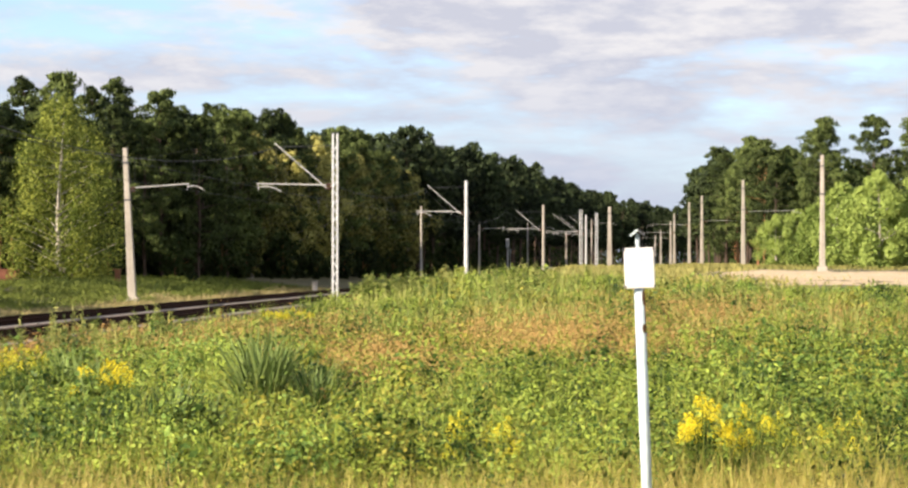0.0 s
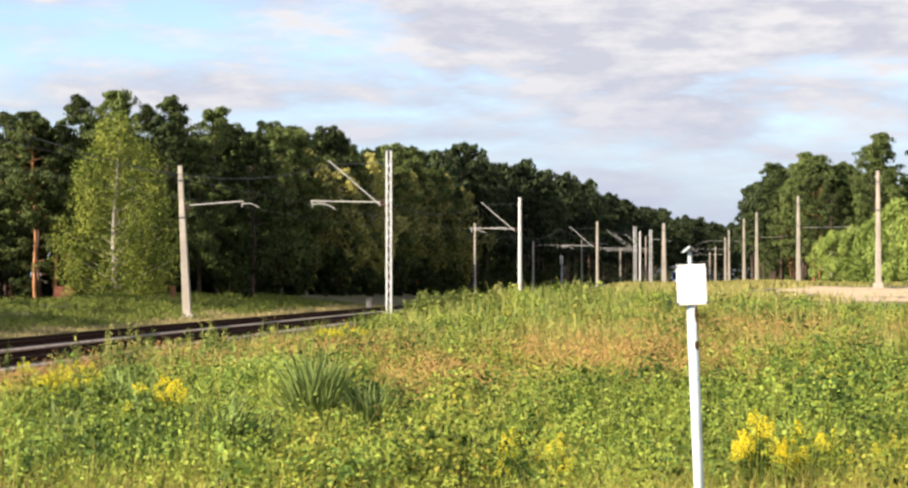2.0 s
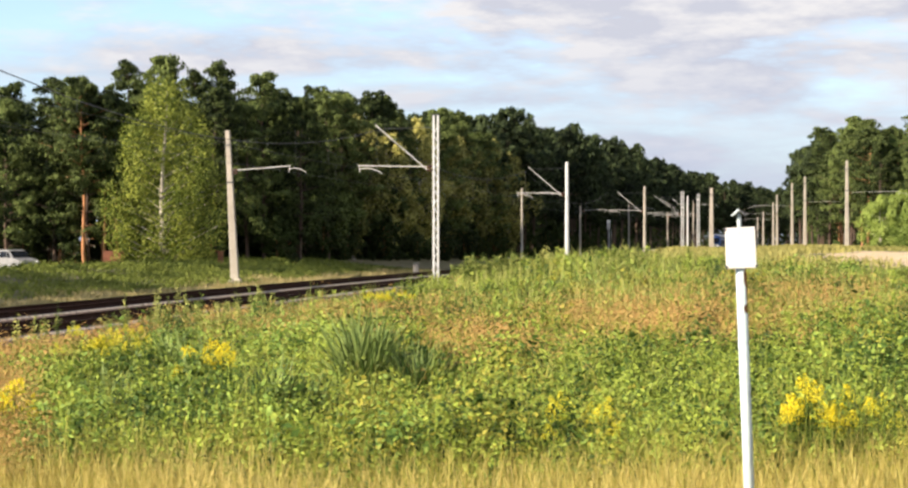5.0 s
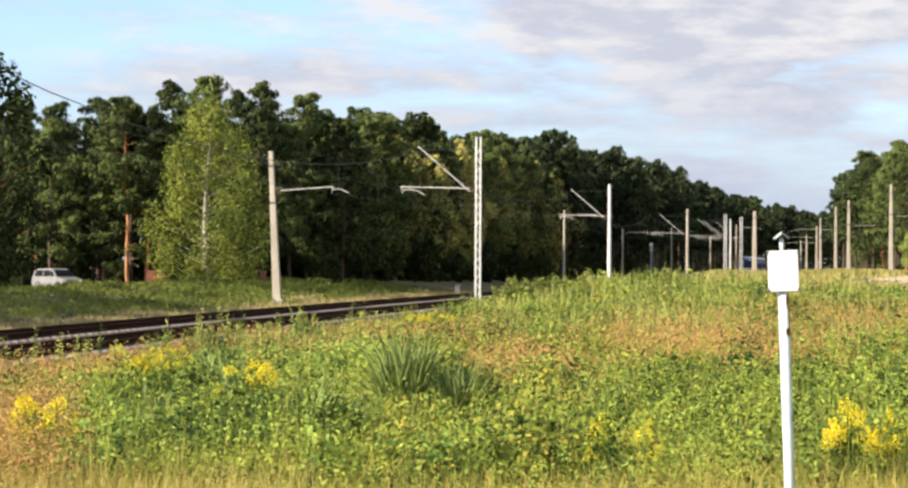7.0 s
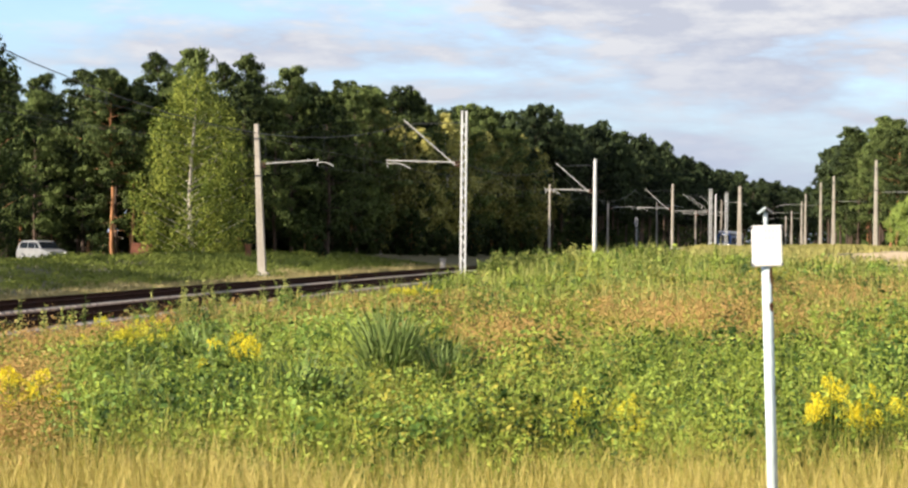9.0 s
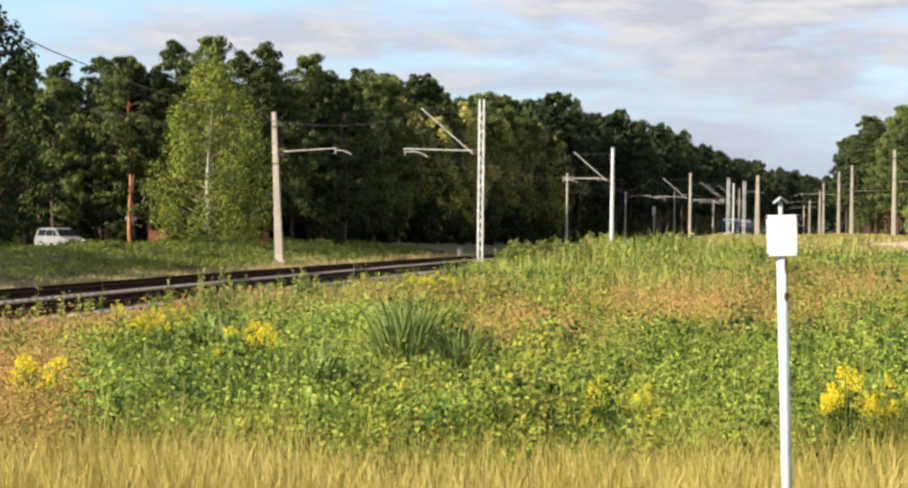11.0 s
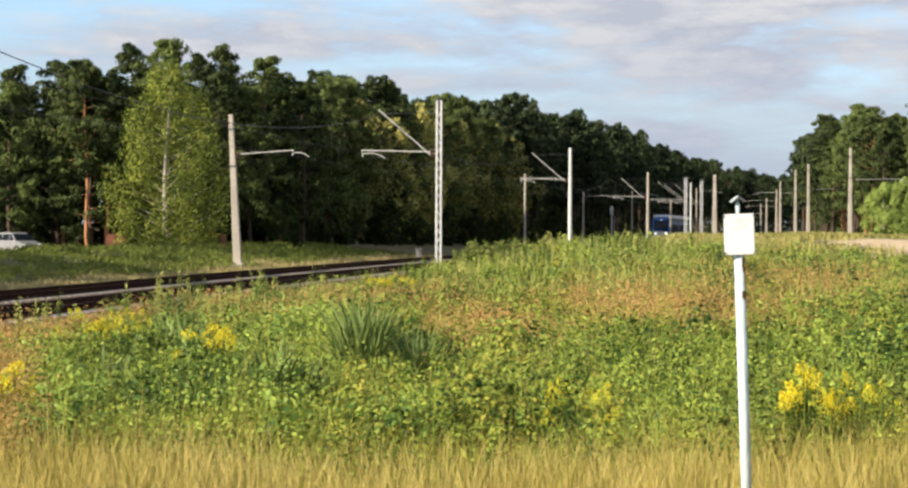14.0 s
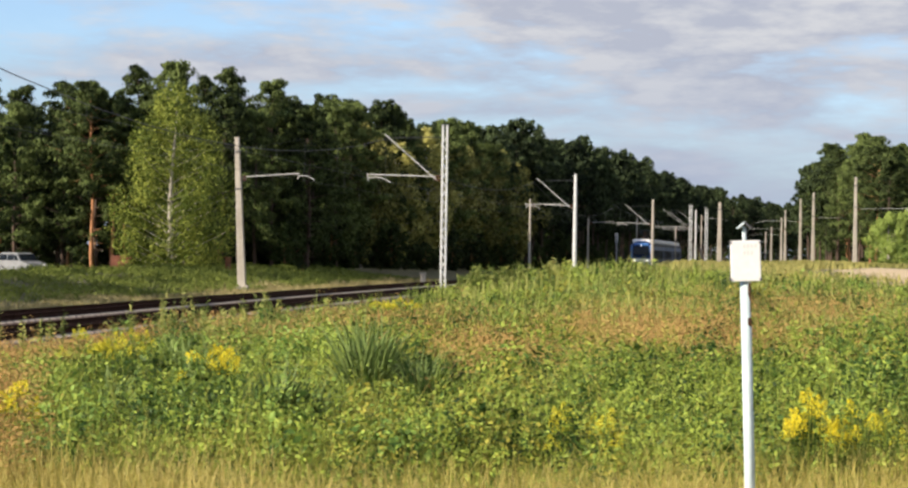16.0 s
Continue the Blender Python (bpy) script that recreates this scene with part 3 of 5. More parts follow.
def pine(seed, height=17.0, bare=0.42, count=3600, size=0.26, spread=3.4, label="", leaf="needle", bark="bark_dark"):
    rng = np.random.default_rng(seed)
    e = tagged(new("pine_tree"), label or "tall Scots pine with an orange-brown trunk and dark uneven crown", "tree", "pines of the wood")
    segs, lean = [], rng.normal(0, 0.25, 2)
    zs = np.linspace(-0.4, height * 0.97, 9)
    path = np.stack([lean[0] * (zs / height) ** 2 + 0.10 * np.sin(zs * 0.7 + seed), lean[1] * (zs / height) ** 2 + 0.10 * np.cos(zs * 0.6), zs], 1)
    r = 0.21 * (1 - 0.85 * np.clip(zs / height, 0, 1))
    for i in range(8):
        segs.append((path[i], path[i + 1], r[i], r[i + 1]))
    pts, ways = [], []
    nl, pads = 46, 3
    per = count // (nl * pads)
    for k in range(nl):
        u = float(np.clip((k + rng.uniform(-0.5, 0.5)) / (nl - 1), 0, 1))
        z = height * (bare + (1 - bare) * u * 0.99)
        az = k * 2.4 + rng.uniform(-0.6, 0.6)
        env = (0.62 + 0.38 * np.sin(np.pi * min(1, 0.2 + u * 0.8))) * (1 - 0.74 * u ** 3.2)
        ln = spread * env * rng.uniform(0.55, 1.12)
        base = np.array([np.interp(z, zs, path[:, 0]), np.interp(z, zs, path[:, 1]), z])
        way = np.array([np.cos(az), np.sin(az), rng.uniform(-0.12, 0.3) + 0.5 * u])
        tip = base + way * ln
        segs.append((base, tip, 0.055 * (1.1 - u), 0.012))
        for c in range(pads):
            q = base + (tip - base) * (1.02 - 0.27 * c * rng.uniform(0.6, 1.2)) + rng.normal(0, 0.22, 3)
            rad = rng.uniform(0.55, 1.0) * (1 - 0.38 * u)
            p = rng.normal(size=(per, 3))
            p[:, 2] = np.where(rng.random(per) < 0.6, np.abs(p[:, 2]), p[:, 2])
            p /= np.linalg.norm(p, axis=1)[:, None]
            pts.append(q + p * (rng.uniform(0.55, 1.08, per))[:, None] * rad * np.array([1.1, 1.1, 0.72]))
            # some tufts stand up like brushes, the rest lie on the pad
            brush = (rng.random(per) < 0.4)[:, None]
            ways.append(np.where(brush, p * np.array([1, 1, 0.1]), p + np.array([0, 0, 0.25])))
    # short dead twigs below the crown
    for k in range(10):
        z = height * bare * rng.uniform(0.35, 1.0)
        az = rng.uniform(0, 2 * np.pi)
        base = np.array([np.interp(z, zs, path[:, 0]), np.interp(z, zs, path[:, 1]), z])
        segs.append((base, base + np.array([np.cos(az), np.sin(az), rng.uniform(-0.2, 0.25)]) * rng.uniform(0.6, 1.8), 0.025, 0.008))
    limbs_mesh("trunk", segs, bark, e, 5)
    v, f = facing_cards(rng, np.concatenate(pts), np.concatenate(ways), size, 0.30, 0.4, 1.3)
    arrays("crown", v, f, leaf, e)
    return e


def broadleaf(seed, height=9.0, width=4.0, low=0.05, count=4200, size=0.17, leaf="birch_leaf", bark="bark_birch", droop=0.0, peak=0.45, name="deciduous_tree", label="", group="", blobs=46, full=0.7):
    """A leafy tree of many clumps along real limbs; peak: the height at which it is broadest."""
    rng = np.random.default_rng(seed)
    e = tagged(new(name), label, "tree", group)
    segs, pts, ways = [], [], []
    zs = np.linspace(-0.3, height * 0.95, 8)
    bend = rng.normal(0, 0.25, 2)
    px = bend[0] * np.sin(zs * 0.35)
    py = bend[1] * np.sin(zs * 0.3)
    r = 0.016 * height * (1 - 0.9 * np.clip(zs / height, 0, 1))
    for i in range(7):
        segs.append(((px[i], py[i], zs[i]), (px[i + 1], py[i + 1], zs[i + 1]), r[i], r[i + 1]))
    per = count // blobs
    for k in range(blobs):
        u = (k + 0.5) / blobs
        z = height * (low + (1 - low) * u)
        env = np.sin(np.pi * np.clip(u, 0.02, 0.99) ** (math.log(0.5) / math.log(peak))) ** full
        az, rr = k * 2.39996 + rng.uniform(-0.6, 0.6), width / 2 * env * rng.uniform(0.4, 1.12)
        zz = z - droop * rr
        q = np.array([np.cos(az) * rr, np.sin(az) * rr, zz])
        zb = max(0.2, zz - 0.45 * rr)
        segs.append(((np.interp(zb, zs, px), np.interp(zb, zs, py), zb), q, 0.004 * height * (1.1 - u), 0.01))
        rad = width * rng.uniform(0.11, 0.19) * (0.6 + 0.4 * env)
        p = rng.normal(size=(per, 3))
        p /= np.linalg.norm(p, axis=1)[:, None]
        ways.append(p + np.array([np.cos(az) * 0.5, np.sin(az) * 0.5, 0.25]))
        p = p * (rng.uniform(0.2, 1, per) ** 0.5)[:, None] * rad * np.array([1, 1, 0.8 + 1.6 * droop])
        p[:, 2] -= droop * 0.6 * np.abs(rng.normal(0, rad, per))
        pts.append(q + p)
    limbs_mesh("trunk", segs, bark, e)
    P = np.concatenate(pts)
    P[:, 2] = np.maximum(P[:, 2], 0.05)
    v, f = facing_cards(rng, P, np.concatenate(ways), size, 0.5, 0.55)
    arrays("crown", v, f, leaf, e)
    return e


def put(tree, x, y, scale=1.0, turn=0.0, sink=0.1, tall=1.0):
    m = pose(x, y, float(land(x, y)) - sink, 0, 0, turn) @ Matrix.Diagonal((scale, scale, scale * tall, 1))
    return copy_thing(tree, m)


def build_woods():
    rng = np.random.default_rng(11)
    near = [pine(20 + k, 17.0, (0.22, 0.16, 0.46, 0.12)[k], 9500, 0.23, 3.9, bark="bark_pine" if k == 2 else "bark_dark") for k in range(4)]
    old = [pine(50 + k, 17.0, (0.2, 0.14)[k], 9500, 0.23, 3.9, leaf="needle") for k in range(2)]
    far = [pine(40 + k, 17.0, (0.3, 0.4, 0.35)[k], 3000, 0.44, 3.9, label="tall conifer of the distant wood, its needles darkened for shade", leaf="shade_needle") for k in range(3)]
    birch = [broadleaf(60 + k, 13.6, 8.6, 0.02, 28000, 0.115, droop=0.5, peak=0.48, full=0.42, name="birch_tree", label="light green weeping birch in full leaf", group="birches", blobs=84) for k in range(1)]
    pale = [broadleaf(65 + k, 12.0, 6.6, 0.08, 6000, 0.2, leaf="pale_leaf", droop=0.2, peak=0.6, label="yellowish green deciduous tree at the wood's edge", group="trees at the wood's edge") for k in range(2)]
    dusk = [broadleaf(70 + k, 6.0, 4.6, 0.02, 1700, 0.26, leaf="shade_leaf", bark="bark_pine", peak=0.5, name="shrub", label="dark leafy shrub under the pines", group="undergrowth") for k in range(2)]
    gloom = [broadleaf(90, 12.6, 6.5, 0.03, 6000, 0.2, leaf="shade_leaf", bark="bark_pine", droop=0.3, peak=0.55, label="tall dark leafy tree at the edge of the wood", group="trees at the wood's edge")]
    hedge = [broadleaf(80 + k, 9.0, 7.0, 0.0, 9000, 0.2, leaf="hedge_leaf", droop=0.15, peak=0.5, label="bright sunlit leafy tree beyond the sand", group="sunlit trees") for k in range(3)]
    used = set()

    def place(kind, k, x, y, scale, turn, tall=1.0):
        t = kind[k % len(kind)]
        if t.name in used:
            return put(t, x, y, scale, turn, tall=tall)
        used.add(t.name)
        t.matrix_basis = pose(x, y, float(land(x, y)) - 0.1, 0, 0, turn) @ Matrix.Diagonal((scale, scale, scale * tall, 1))
        return t

    # the corner of the wood beyond the tracks
    leafed = [near[0], near[1], near[3]]
    place(birch, 0, -28.0, 140.0, 0.98, 30)
    for k, (x, y, sc) in enumerate(((-35.4, 146.5, 0.84), (-34.1, 147.5, 0.9), (-33.4, 148.5, 0.88))):
        place(near[2:3], k, x, y, sc, 95 * k)
    corner = [(-29.9, 150, 0.99), (-26.5, 153, 0.95), (-23.5, 158, 0.93), (-35.5, 148, 0.86), (-38.5, 150, 0.9), (-34.0, 155, 1.0), (-41.5, 147, 0.84), (-44.5, 149, 0.8),
              (-29.0, 157, 1.0), (-21.5, 164, 0.90), (-47.5, 150, 0.86), (-50.0, 146, 0.8), (-37.0, 153, 0.95), (-40.2, 155, 0.93), (-43.2, 154, 0.95), (-46.4, 156, 0.96), (-33.0, 158, 1.0), (-26.0, 149, 0.9), (-23.8, 151, 0.86), (-20.5, 158, 0.9)]
    for k, (x, y, s) in enumerate(corner):
        place(old if x > -27 else leafed, k, x, y, s * 0.95, rng.uniform(0, 360))
    place(gloom, 0, -37.2, 118.0, 1.08, 15, 1.1)
    place(gloom, 1, -41.5, 121.0, 1.04, 95)
    # out of view, added so that their shadows fall on the bank
    for k, (x, y) in enumerate(((-47, 91), (-48, 105), (-52, 86), (-53, 99))):
        place(gloom, k, x, y, 1.0, 50 * k)
    # more unseen trees to the left, added to shade the bank
    for k, (x, y) in enumerate(((-41, 70), (-38, 81), (-45, 79), (-37, 61), (-43, 60))):
        place(gloom, k, x, y, 1.05, 70 * k)
    for row in range(3):
        for x in np.arange(-62, -22, 4.2):
            place(far if row else near, int(rng.integers(12)), x + rng.uniform(-1.2, 1.2), 160 + row * 7 + rng.uniform(-2, 2), rng.uniform(0.78, 0.92), rng.uniform(0, 360))
    for x, y, sc in ((-39.4, 131.0, 0.24), (-38.5, 130.6, 0.27), (-37.6, 131.2, 0.26), (-36.7, 130.8, 0.29), (-35.8, 131.0, 0.3), (-40.6, 131.5, 0.25), (-38.0, 140.4, 0.30), (-37.0, 140.2, 0.40), (-36.6, 139.4, 0.40), (-40.9, 140.4, 0.2)):
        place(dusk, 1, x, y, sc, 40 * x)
    # the wood's edge along the tracks
    y = 166.0
    while y < 680:
        s = np.interp(y, [160, 230, 300, 600], [-22, -18, -13.5, -13])
        for row in range(2):
            yy = y + rng.uniform(-1.8, 1.8)
            x = float(track_x(yy)) + s - row * 5.5 + rng.uniform(-1.3, 1.3)
            sc = float(np.interp(yy, [160, 215, 260, 330, 600], [0.95, 1.05, 1.17, 1.27, 1.5])) * rng.uniform(0.86, 1.05)
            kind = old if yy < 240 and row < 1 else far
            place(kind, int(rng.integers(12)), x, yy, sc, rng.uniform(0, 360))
        y += 4.2 if y < 240 else (5.5 if y < 340 else 7.0)
    for k, (yy, off) in enumerate(((186, -20.5), (196, -19.5), (207, -18.5), (213, -20), (219, -17.5), (230, -17), (241, -16.5), (252, -15.5))):
        place(pale, k, float(track_x(yy)) + off, yy, 1.0 + 0.05 * math.sin(3.1 * k), 77 * k, 1.08 + 0.05 * math.cos(2.3 * k))
    # undergrowth at the foot of the wood, in the shade-dark leaf colour
    for k in range(34):
        yy = 160 + k * 5.0
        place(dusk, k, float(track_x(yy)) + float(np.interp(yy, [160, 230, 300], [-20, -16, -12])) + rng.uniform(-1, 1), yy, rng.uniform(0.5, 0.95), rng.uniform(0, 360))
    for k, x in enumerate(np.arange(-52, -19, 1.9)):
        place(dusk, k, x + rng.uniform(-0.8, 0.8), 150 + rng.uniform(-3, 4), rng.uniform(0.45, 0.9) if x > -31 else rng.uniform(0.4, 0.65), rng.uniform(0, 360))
    # the far end, where the line runs into the woods
    for k in range(80):
        yy = rng.uniform(640, 900)
        az = rng.uniform(0.060, 0.135)
        place(far, k, az * yy, yy, float(np.interp(az, [0.07, 0.10, 0.12], [1.6, 1.42, 1.15])) * rng.uniform(0.93, 1.06), rng.uniform(0, 360))
    # beyond the sand
    for k, (x, y, s) in enumerate(((34.0, 158, 1.0), (38.5, 160, 1.06), (33.5, 170, 0.95), (38, 172, 1.02), (43, 168, 1.1), (33.8, 184, 0.95), (36.5, 190, 0.98), (40, 188, 1.05), (33, 201, 0.86), (36, 206, 0.9), (46, 176, 1.1))):
        place(hedge, k, x, y, s * 0.86, 70 * k)
    for k in range(36):
        yy = 212 + (k // 2) * 5.2 + rng.uniform(-2, 2)
        place(near if yy < 250 else far, k, max(34.0, 0.124 * yy) + (k % 2) * 6 + rng.uniform(-0.5, 2.0), yy, rng.uniform(0.72, 0.9), rng.uniform(0, 360))
    for k, (x, y, s) in enumerate(((40, 212, 1.0), (44, 205, 1.06), (48, 200, 0.95), (52, 205, 1.0), (50, 214, 1.0), (56, 200, 1.0))):
        place(near, k, x, y, s, 60 * k)
    for k, (x, y, s) in enumerate(((35.4, 235, 0.96), (34.6, 250, 0.95), (37.2, 228, 0.9), (33.4, 241, 0.86), (35.2, 262, 0.98), (34.6, 256, 0.8), (38.5, 222, 0.92), (36.0, 219, 0.8))):
        place(near, k, x, y, s, 110 * k)
    place(near, 1, 38.6, 206, 0.98, 100)


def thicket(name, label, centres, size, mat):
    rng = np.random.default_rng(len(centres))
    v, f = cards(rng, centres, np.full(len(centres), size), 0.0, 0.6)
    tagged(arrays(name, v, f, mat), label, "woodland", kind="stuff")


def build_thickets():
    """Dark leaf cards that paint the shaded depth of the woods behind the first rows of trees."""
    rng = np.random.default_rng(31)
    # behind the corner of the wood
    n = 9000
    x, y = rng.uniform(-75, -24, n), rng.uniform(166, 192, n)
    z = land(x, y) + 12.5 * rng.random(n) ** 1.1
    a = np.stack([x, y, z], 1)
    # along the tracks
    n = 26000
    y = 172 * (760 / 172) ** rng.random(n)
    s = np.interp(y, [160, 230, 300, 600], [-25, -21, -17, -17]) - 16 * rng.random(n)
    x = track_x(y) + s
    z = land(x, y) + 13.0 * rng.random(n) ** 1.1 * np.interp(y, [170, 300, 600], [0.9, 1.1, 1.35])
    b = np.stack([x, y, z], 1)
    # low leaf cards whose dark colour shades the foot of the wood
    n = 9000
    y = 162 * (600 / 162) ** rng.random(n)
    x = track_x(y) + np.interp(y, [160, 230, 300, 600], [-21.5, -17, -13, -13]) - 4 * rng.random(n)
    c = np.stack([x, y, land(x, y) + 5.5 * rng.random(n) ** 1.5], 1)
    thicket("dark_woodland", "leaf cards coloured dark for the shaded depth of a pine wood behind its front trees", np.concatenate([a, b, c]), 0.62, "shade_leaf")
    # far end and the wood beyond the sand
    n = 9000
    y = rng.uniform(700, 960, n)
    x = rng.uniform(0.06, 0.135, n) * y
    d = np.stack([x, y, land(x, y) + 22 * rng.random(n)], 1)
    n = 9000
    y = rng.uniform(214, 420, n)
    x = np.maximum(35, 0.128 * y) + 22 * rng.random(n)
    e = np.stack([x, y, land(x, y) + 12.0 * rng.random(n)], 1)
    thicket("distant_woodland", "distant dark woodland closing the railway line", np.concatenate([d, e]), 0.8, "shade_leaf")


build_woods()
build_thickets()


# ======== marker post in the meadow ========
def marker_post():
    x, y = 1.069, 10.7
    g = float(land(x, y))
    e = tagged(new("marker_post"), "rust-stained white steel marker post with a pale plate", "marker post")
    e.matrix_basis = pose(x, y, g, 0, -2.1, 0)
    top = 2.176 - g

    def smooth(ob):
        for p in ob.data.polygons:
            p.use_smooth = len(p.vertices) == 4

    bm = bmesh.new()
    rod(bm, (0, 0, -0.35), (0, 0, top - 0.13), 0.0285, n=24)
    smooth(part("pipe", bm, "paint", e, "white pipe with flaking paint"))
    bm = bmesh.new()
    rod(bm, (0, 0, top - 0.13), (0, 0, top - 0.02), 0.0115, n=16)
    smooth(part("neck", bm, "paint", e, "thin white neck"))
    bm = bmesh.new()
    box(bm, -0.081, 0.081, -0.052, -0.036, top - 0.318, top - 0.097, 0.007)
    part("plate", bm, "plate", e, "white enamelled plate")
    for z, n in ((top - 0.128, 4), (top - 0.165, 3)):
        for i in range(n):
            a = -0.012 + i * 0.020
            bm = bmesh.new()
            box(bm, a, a + 0.012, -0.0532, -0.0515, z - 0.010, z + 0.010)
            part("print_bar", bm, "platebar", e, "faded illegible print")
    for sx in (-1, 1):
        for z in (top - 0.108, top - 0.307):
            bm = bmesh.new()
            box(bm, sx * 0.080 - 0.007, sx * 0.080 + 0.007, -0.055, -0.032, z - 0.006, z + 0.006, 0.003)
            part("bracket", bm, "grey", e, "small dark corner clip")
    # grey on the right slope puts its shade into the colour
    for s, mat in ((-1, "paint"), (1, "grey")):
        bm = bmesh.new()
        r = bmesh.ops.create_cube(bm, size=1.0)
        m = Matrix.Translation((s * 0.0185, 0, top - 0.016)) @ Matrix.Rotation(radians(38 * s), 4, "Y") @ Matrix.Diagonal((0.05, 0.075, 0.008, 1))
        bmesh.ops.transform(bm, matrix=m, verts=r["verts"])
        part("roof_slope", bm, mat, e, "slope of the little gabled cap")
    # rust that breaks through on the weather side
    rng = np.random.default_rng(3)
    for zc, h, a0, a1 in ((top - 0.535, 0.06, 12, 75), (top - 0.45, 0.14, 48, 90), (top - 0.365, 0.10, 22, 90), (top - 0.72, 0.03, 58, 84), (top - 1.0, 0.04, 60, 86)):
        bm = bmesh.new()
        n = 9
        lo, hi = [], []
        for i in range(n):
            t = radians(a0 + (a1 - a0) * i / (n - 1))
            p = Vector((math.sin(t), -math.cos(t), 0)) * 0.0292
            w = h / 2 * math.sin(math.pi * (i + 0.5) / n) ** 0.5
            lo.append(bm.verts.new(p + Vector((0, 0, zc - w * rng.uniform(0.6, 1.3)))))
            hi.append(bm.verts.new(p + Vector((0, 0, zc + w * rng.uniform(0.6, 1.2)))))
        for i in range(n - 1):
            bm.faces.new((lo[i], lo[i + 1], hi[i + 1], hi[i]))
        part("rust_patch", bm, "rust", e, "rust breaking through the paint")


marker_post()


# ======== the train ========
def train_body(length, nose):
    """Half-rounded coach body along -y from the front at y = 0."""
    prof = [(-1.42, 0.55), (-1.46, 1.1), (-1.46, 2.9), (-1.38, 3.5), (-1.05, 3.92), (-0.5, 4.1)]
    prof = prof + [(-x, z) for x, z in reversed(prof)]
    rows = [(0.0, 0.86, 0.80), (0.25, 0.94, 0.93), (0.9, 1.0, 0.99), (1.6, 1, 1), (length, 1, 1)] if nose else [(0.0, 1, 1), (length, 1, 1)]
    bm = bmesh.new()
    rings = []
    for y, sx, sz in rows:
        rings.append([bm.verts.new((x * sx, y + (0.75 * max(0, (z - 2.0) / 2.1) if nose and y < 1.0 else 0), 0.55 + (z - 0.55) * sz)) for x, z in prof])
    k = len(prof)
    for a, b in zip(rings, rings[1:]):
        for j in range(k):
            bm.faces.new((a[j], a[(j + 1) % k], b[(j + 1) % k], b[j]))
    bm.faces.new(rings[0][::-1])
    bm.faces.new(rings[-1])
    bmesh.ops.recalc_face_normals(bm, faces=bm.faces)
    return bm


def car(parent_label, length, nose, back=False):
    e = tagged(new("train_car"), parent_label, "train", "cars of one train")
    bm = train_body(length, nose)
    body = part("body", bm, "blue", e, "blue steel body")
    bm = bmesh.new()
    box(bm, -1.25, 1.25, 1.5 if nose else 0.25, length - 0.25, 3.72, 4.28, 0.18)
    part("roof", bm, "silver", e, "silver-white roof panel")
    for sx in (-1, 1):
        bm = bmesh.new()
        box(bm, sx * 1.40 - 0.06, sx * 1.40 + 0.06, 1.6 if nose else 0.15, length - 0.15, 3.38, 3.72, 0.02)
        part("cornice", bm, "grey", e, "dark grey band under the roof")
        bm = bmesh.new()
        box(bm, sx * 1.455 - 0.015, sx * 1.455 + 0.015, 1.7 if nose else 0.2, length - 0.2, 0.75, 1.35, 0.01)
        part("skirt_band", bm, "grey", e, "dark grey lower band")
        y = 2.2 if nose else 0.9
        k = 0
        while y < length - 1.8:
            door = k % 4 == 2
            bm = bmesh.new()
            box(bm, sx * 1.462 - 0.015, sx * 1.462 + 0.015, y, y + 1.3, 0.85 if door else 1.75, 2.85, 0.02)
            part("door" if door else "window", bm, "train_glass", e, "dark glazed sliding door" if door else "dark window pane")
            y += 1.75
            k += 1
    for yb in (3.0, length - 3.0):
        bm = bmesh.new()
        box(bm, -1.1, 1.1, yb - 1.5, yb + 1.5, 0.35, 0.62, 0.05)
        bogie = part("bogie", bm, "grey", e, "dark bogie frame")
        for dy in (-1.05, 1.05):
            for sx in (-1, 1):
                bm = bmesh.new()
                rod(bm, (sx * 0.70, yb + dy, 0.43), (sx * 0.82, yb + dy, 0.43), 0.43, n=18)
                part("wheel", bm, "rail", bogie, "steel wheel")
    if nose:
        bm = bmesh.new()
        vs = [bm.verts.new(p) for p in ((-1.08, 0.33, 2.25), (1.08, 0.33, 2.25), (0.98, 0.68, 3.30), (-0.98, 0.68, 3.30))]
        bm.faces.new(vs)
        r = bmesh.ops.extrude_face_region(bm, geom=list(bm.faces))
        for v in [g for g in r["geom"] if isinstance(g, bmesh.types.BMVert)]:
            v.co += Vector((0, -0.26, 0.02))
        bmesh.ops.recalc_face_normals(bm, faces=bm.faces)
        part("windscreen", bm, "glass", e, "raked dark windscreen")
        for sx in (-1, 1):
            bm = bmesh.new()
            box(bm, sx * 1.22 - 0.13, sx * 1.22 + 0.13, 0.06, 0.5, 1.7, 3.5, 0.08)
            part("corner_pillar", bm, "livery", e, "bright blue corner pillar")
        bm = bmesh.new()
        box(bm, -0.95, 0.95, 0.42, 1.1, 3.45, 3.8, 0.08)
        part("brow", bm, "livery", e, "bright blue brow over the windscreen")
        bm = bmesh.new()
        box(bm, -1.12, 1.12, -0.09, 0.15, 1.15, 1.75, 0.05)
        part("front_band", bm, "silver", e, "white band across the front")
        bm = bmesh.new()
        box(bm, -1.05, 1.05, -0.12, 0.4, 0.25, 0.85, 0.08)
        part("front_skirt", bm, "grey", e, "dark grey front skirt")
        for x in (-0.82, 0.82):
            bm = bmesh.new()
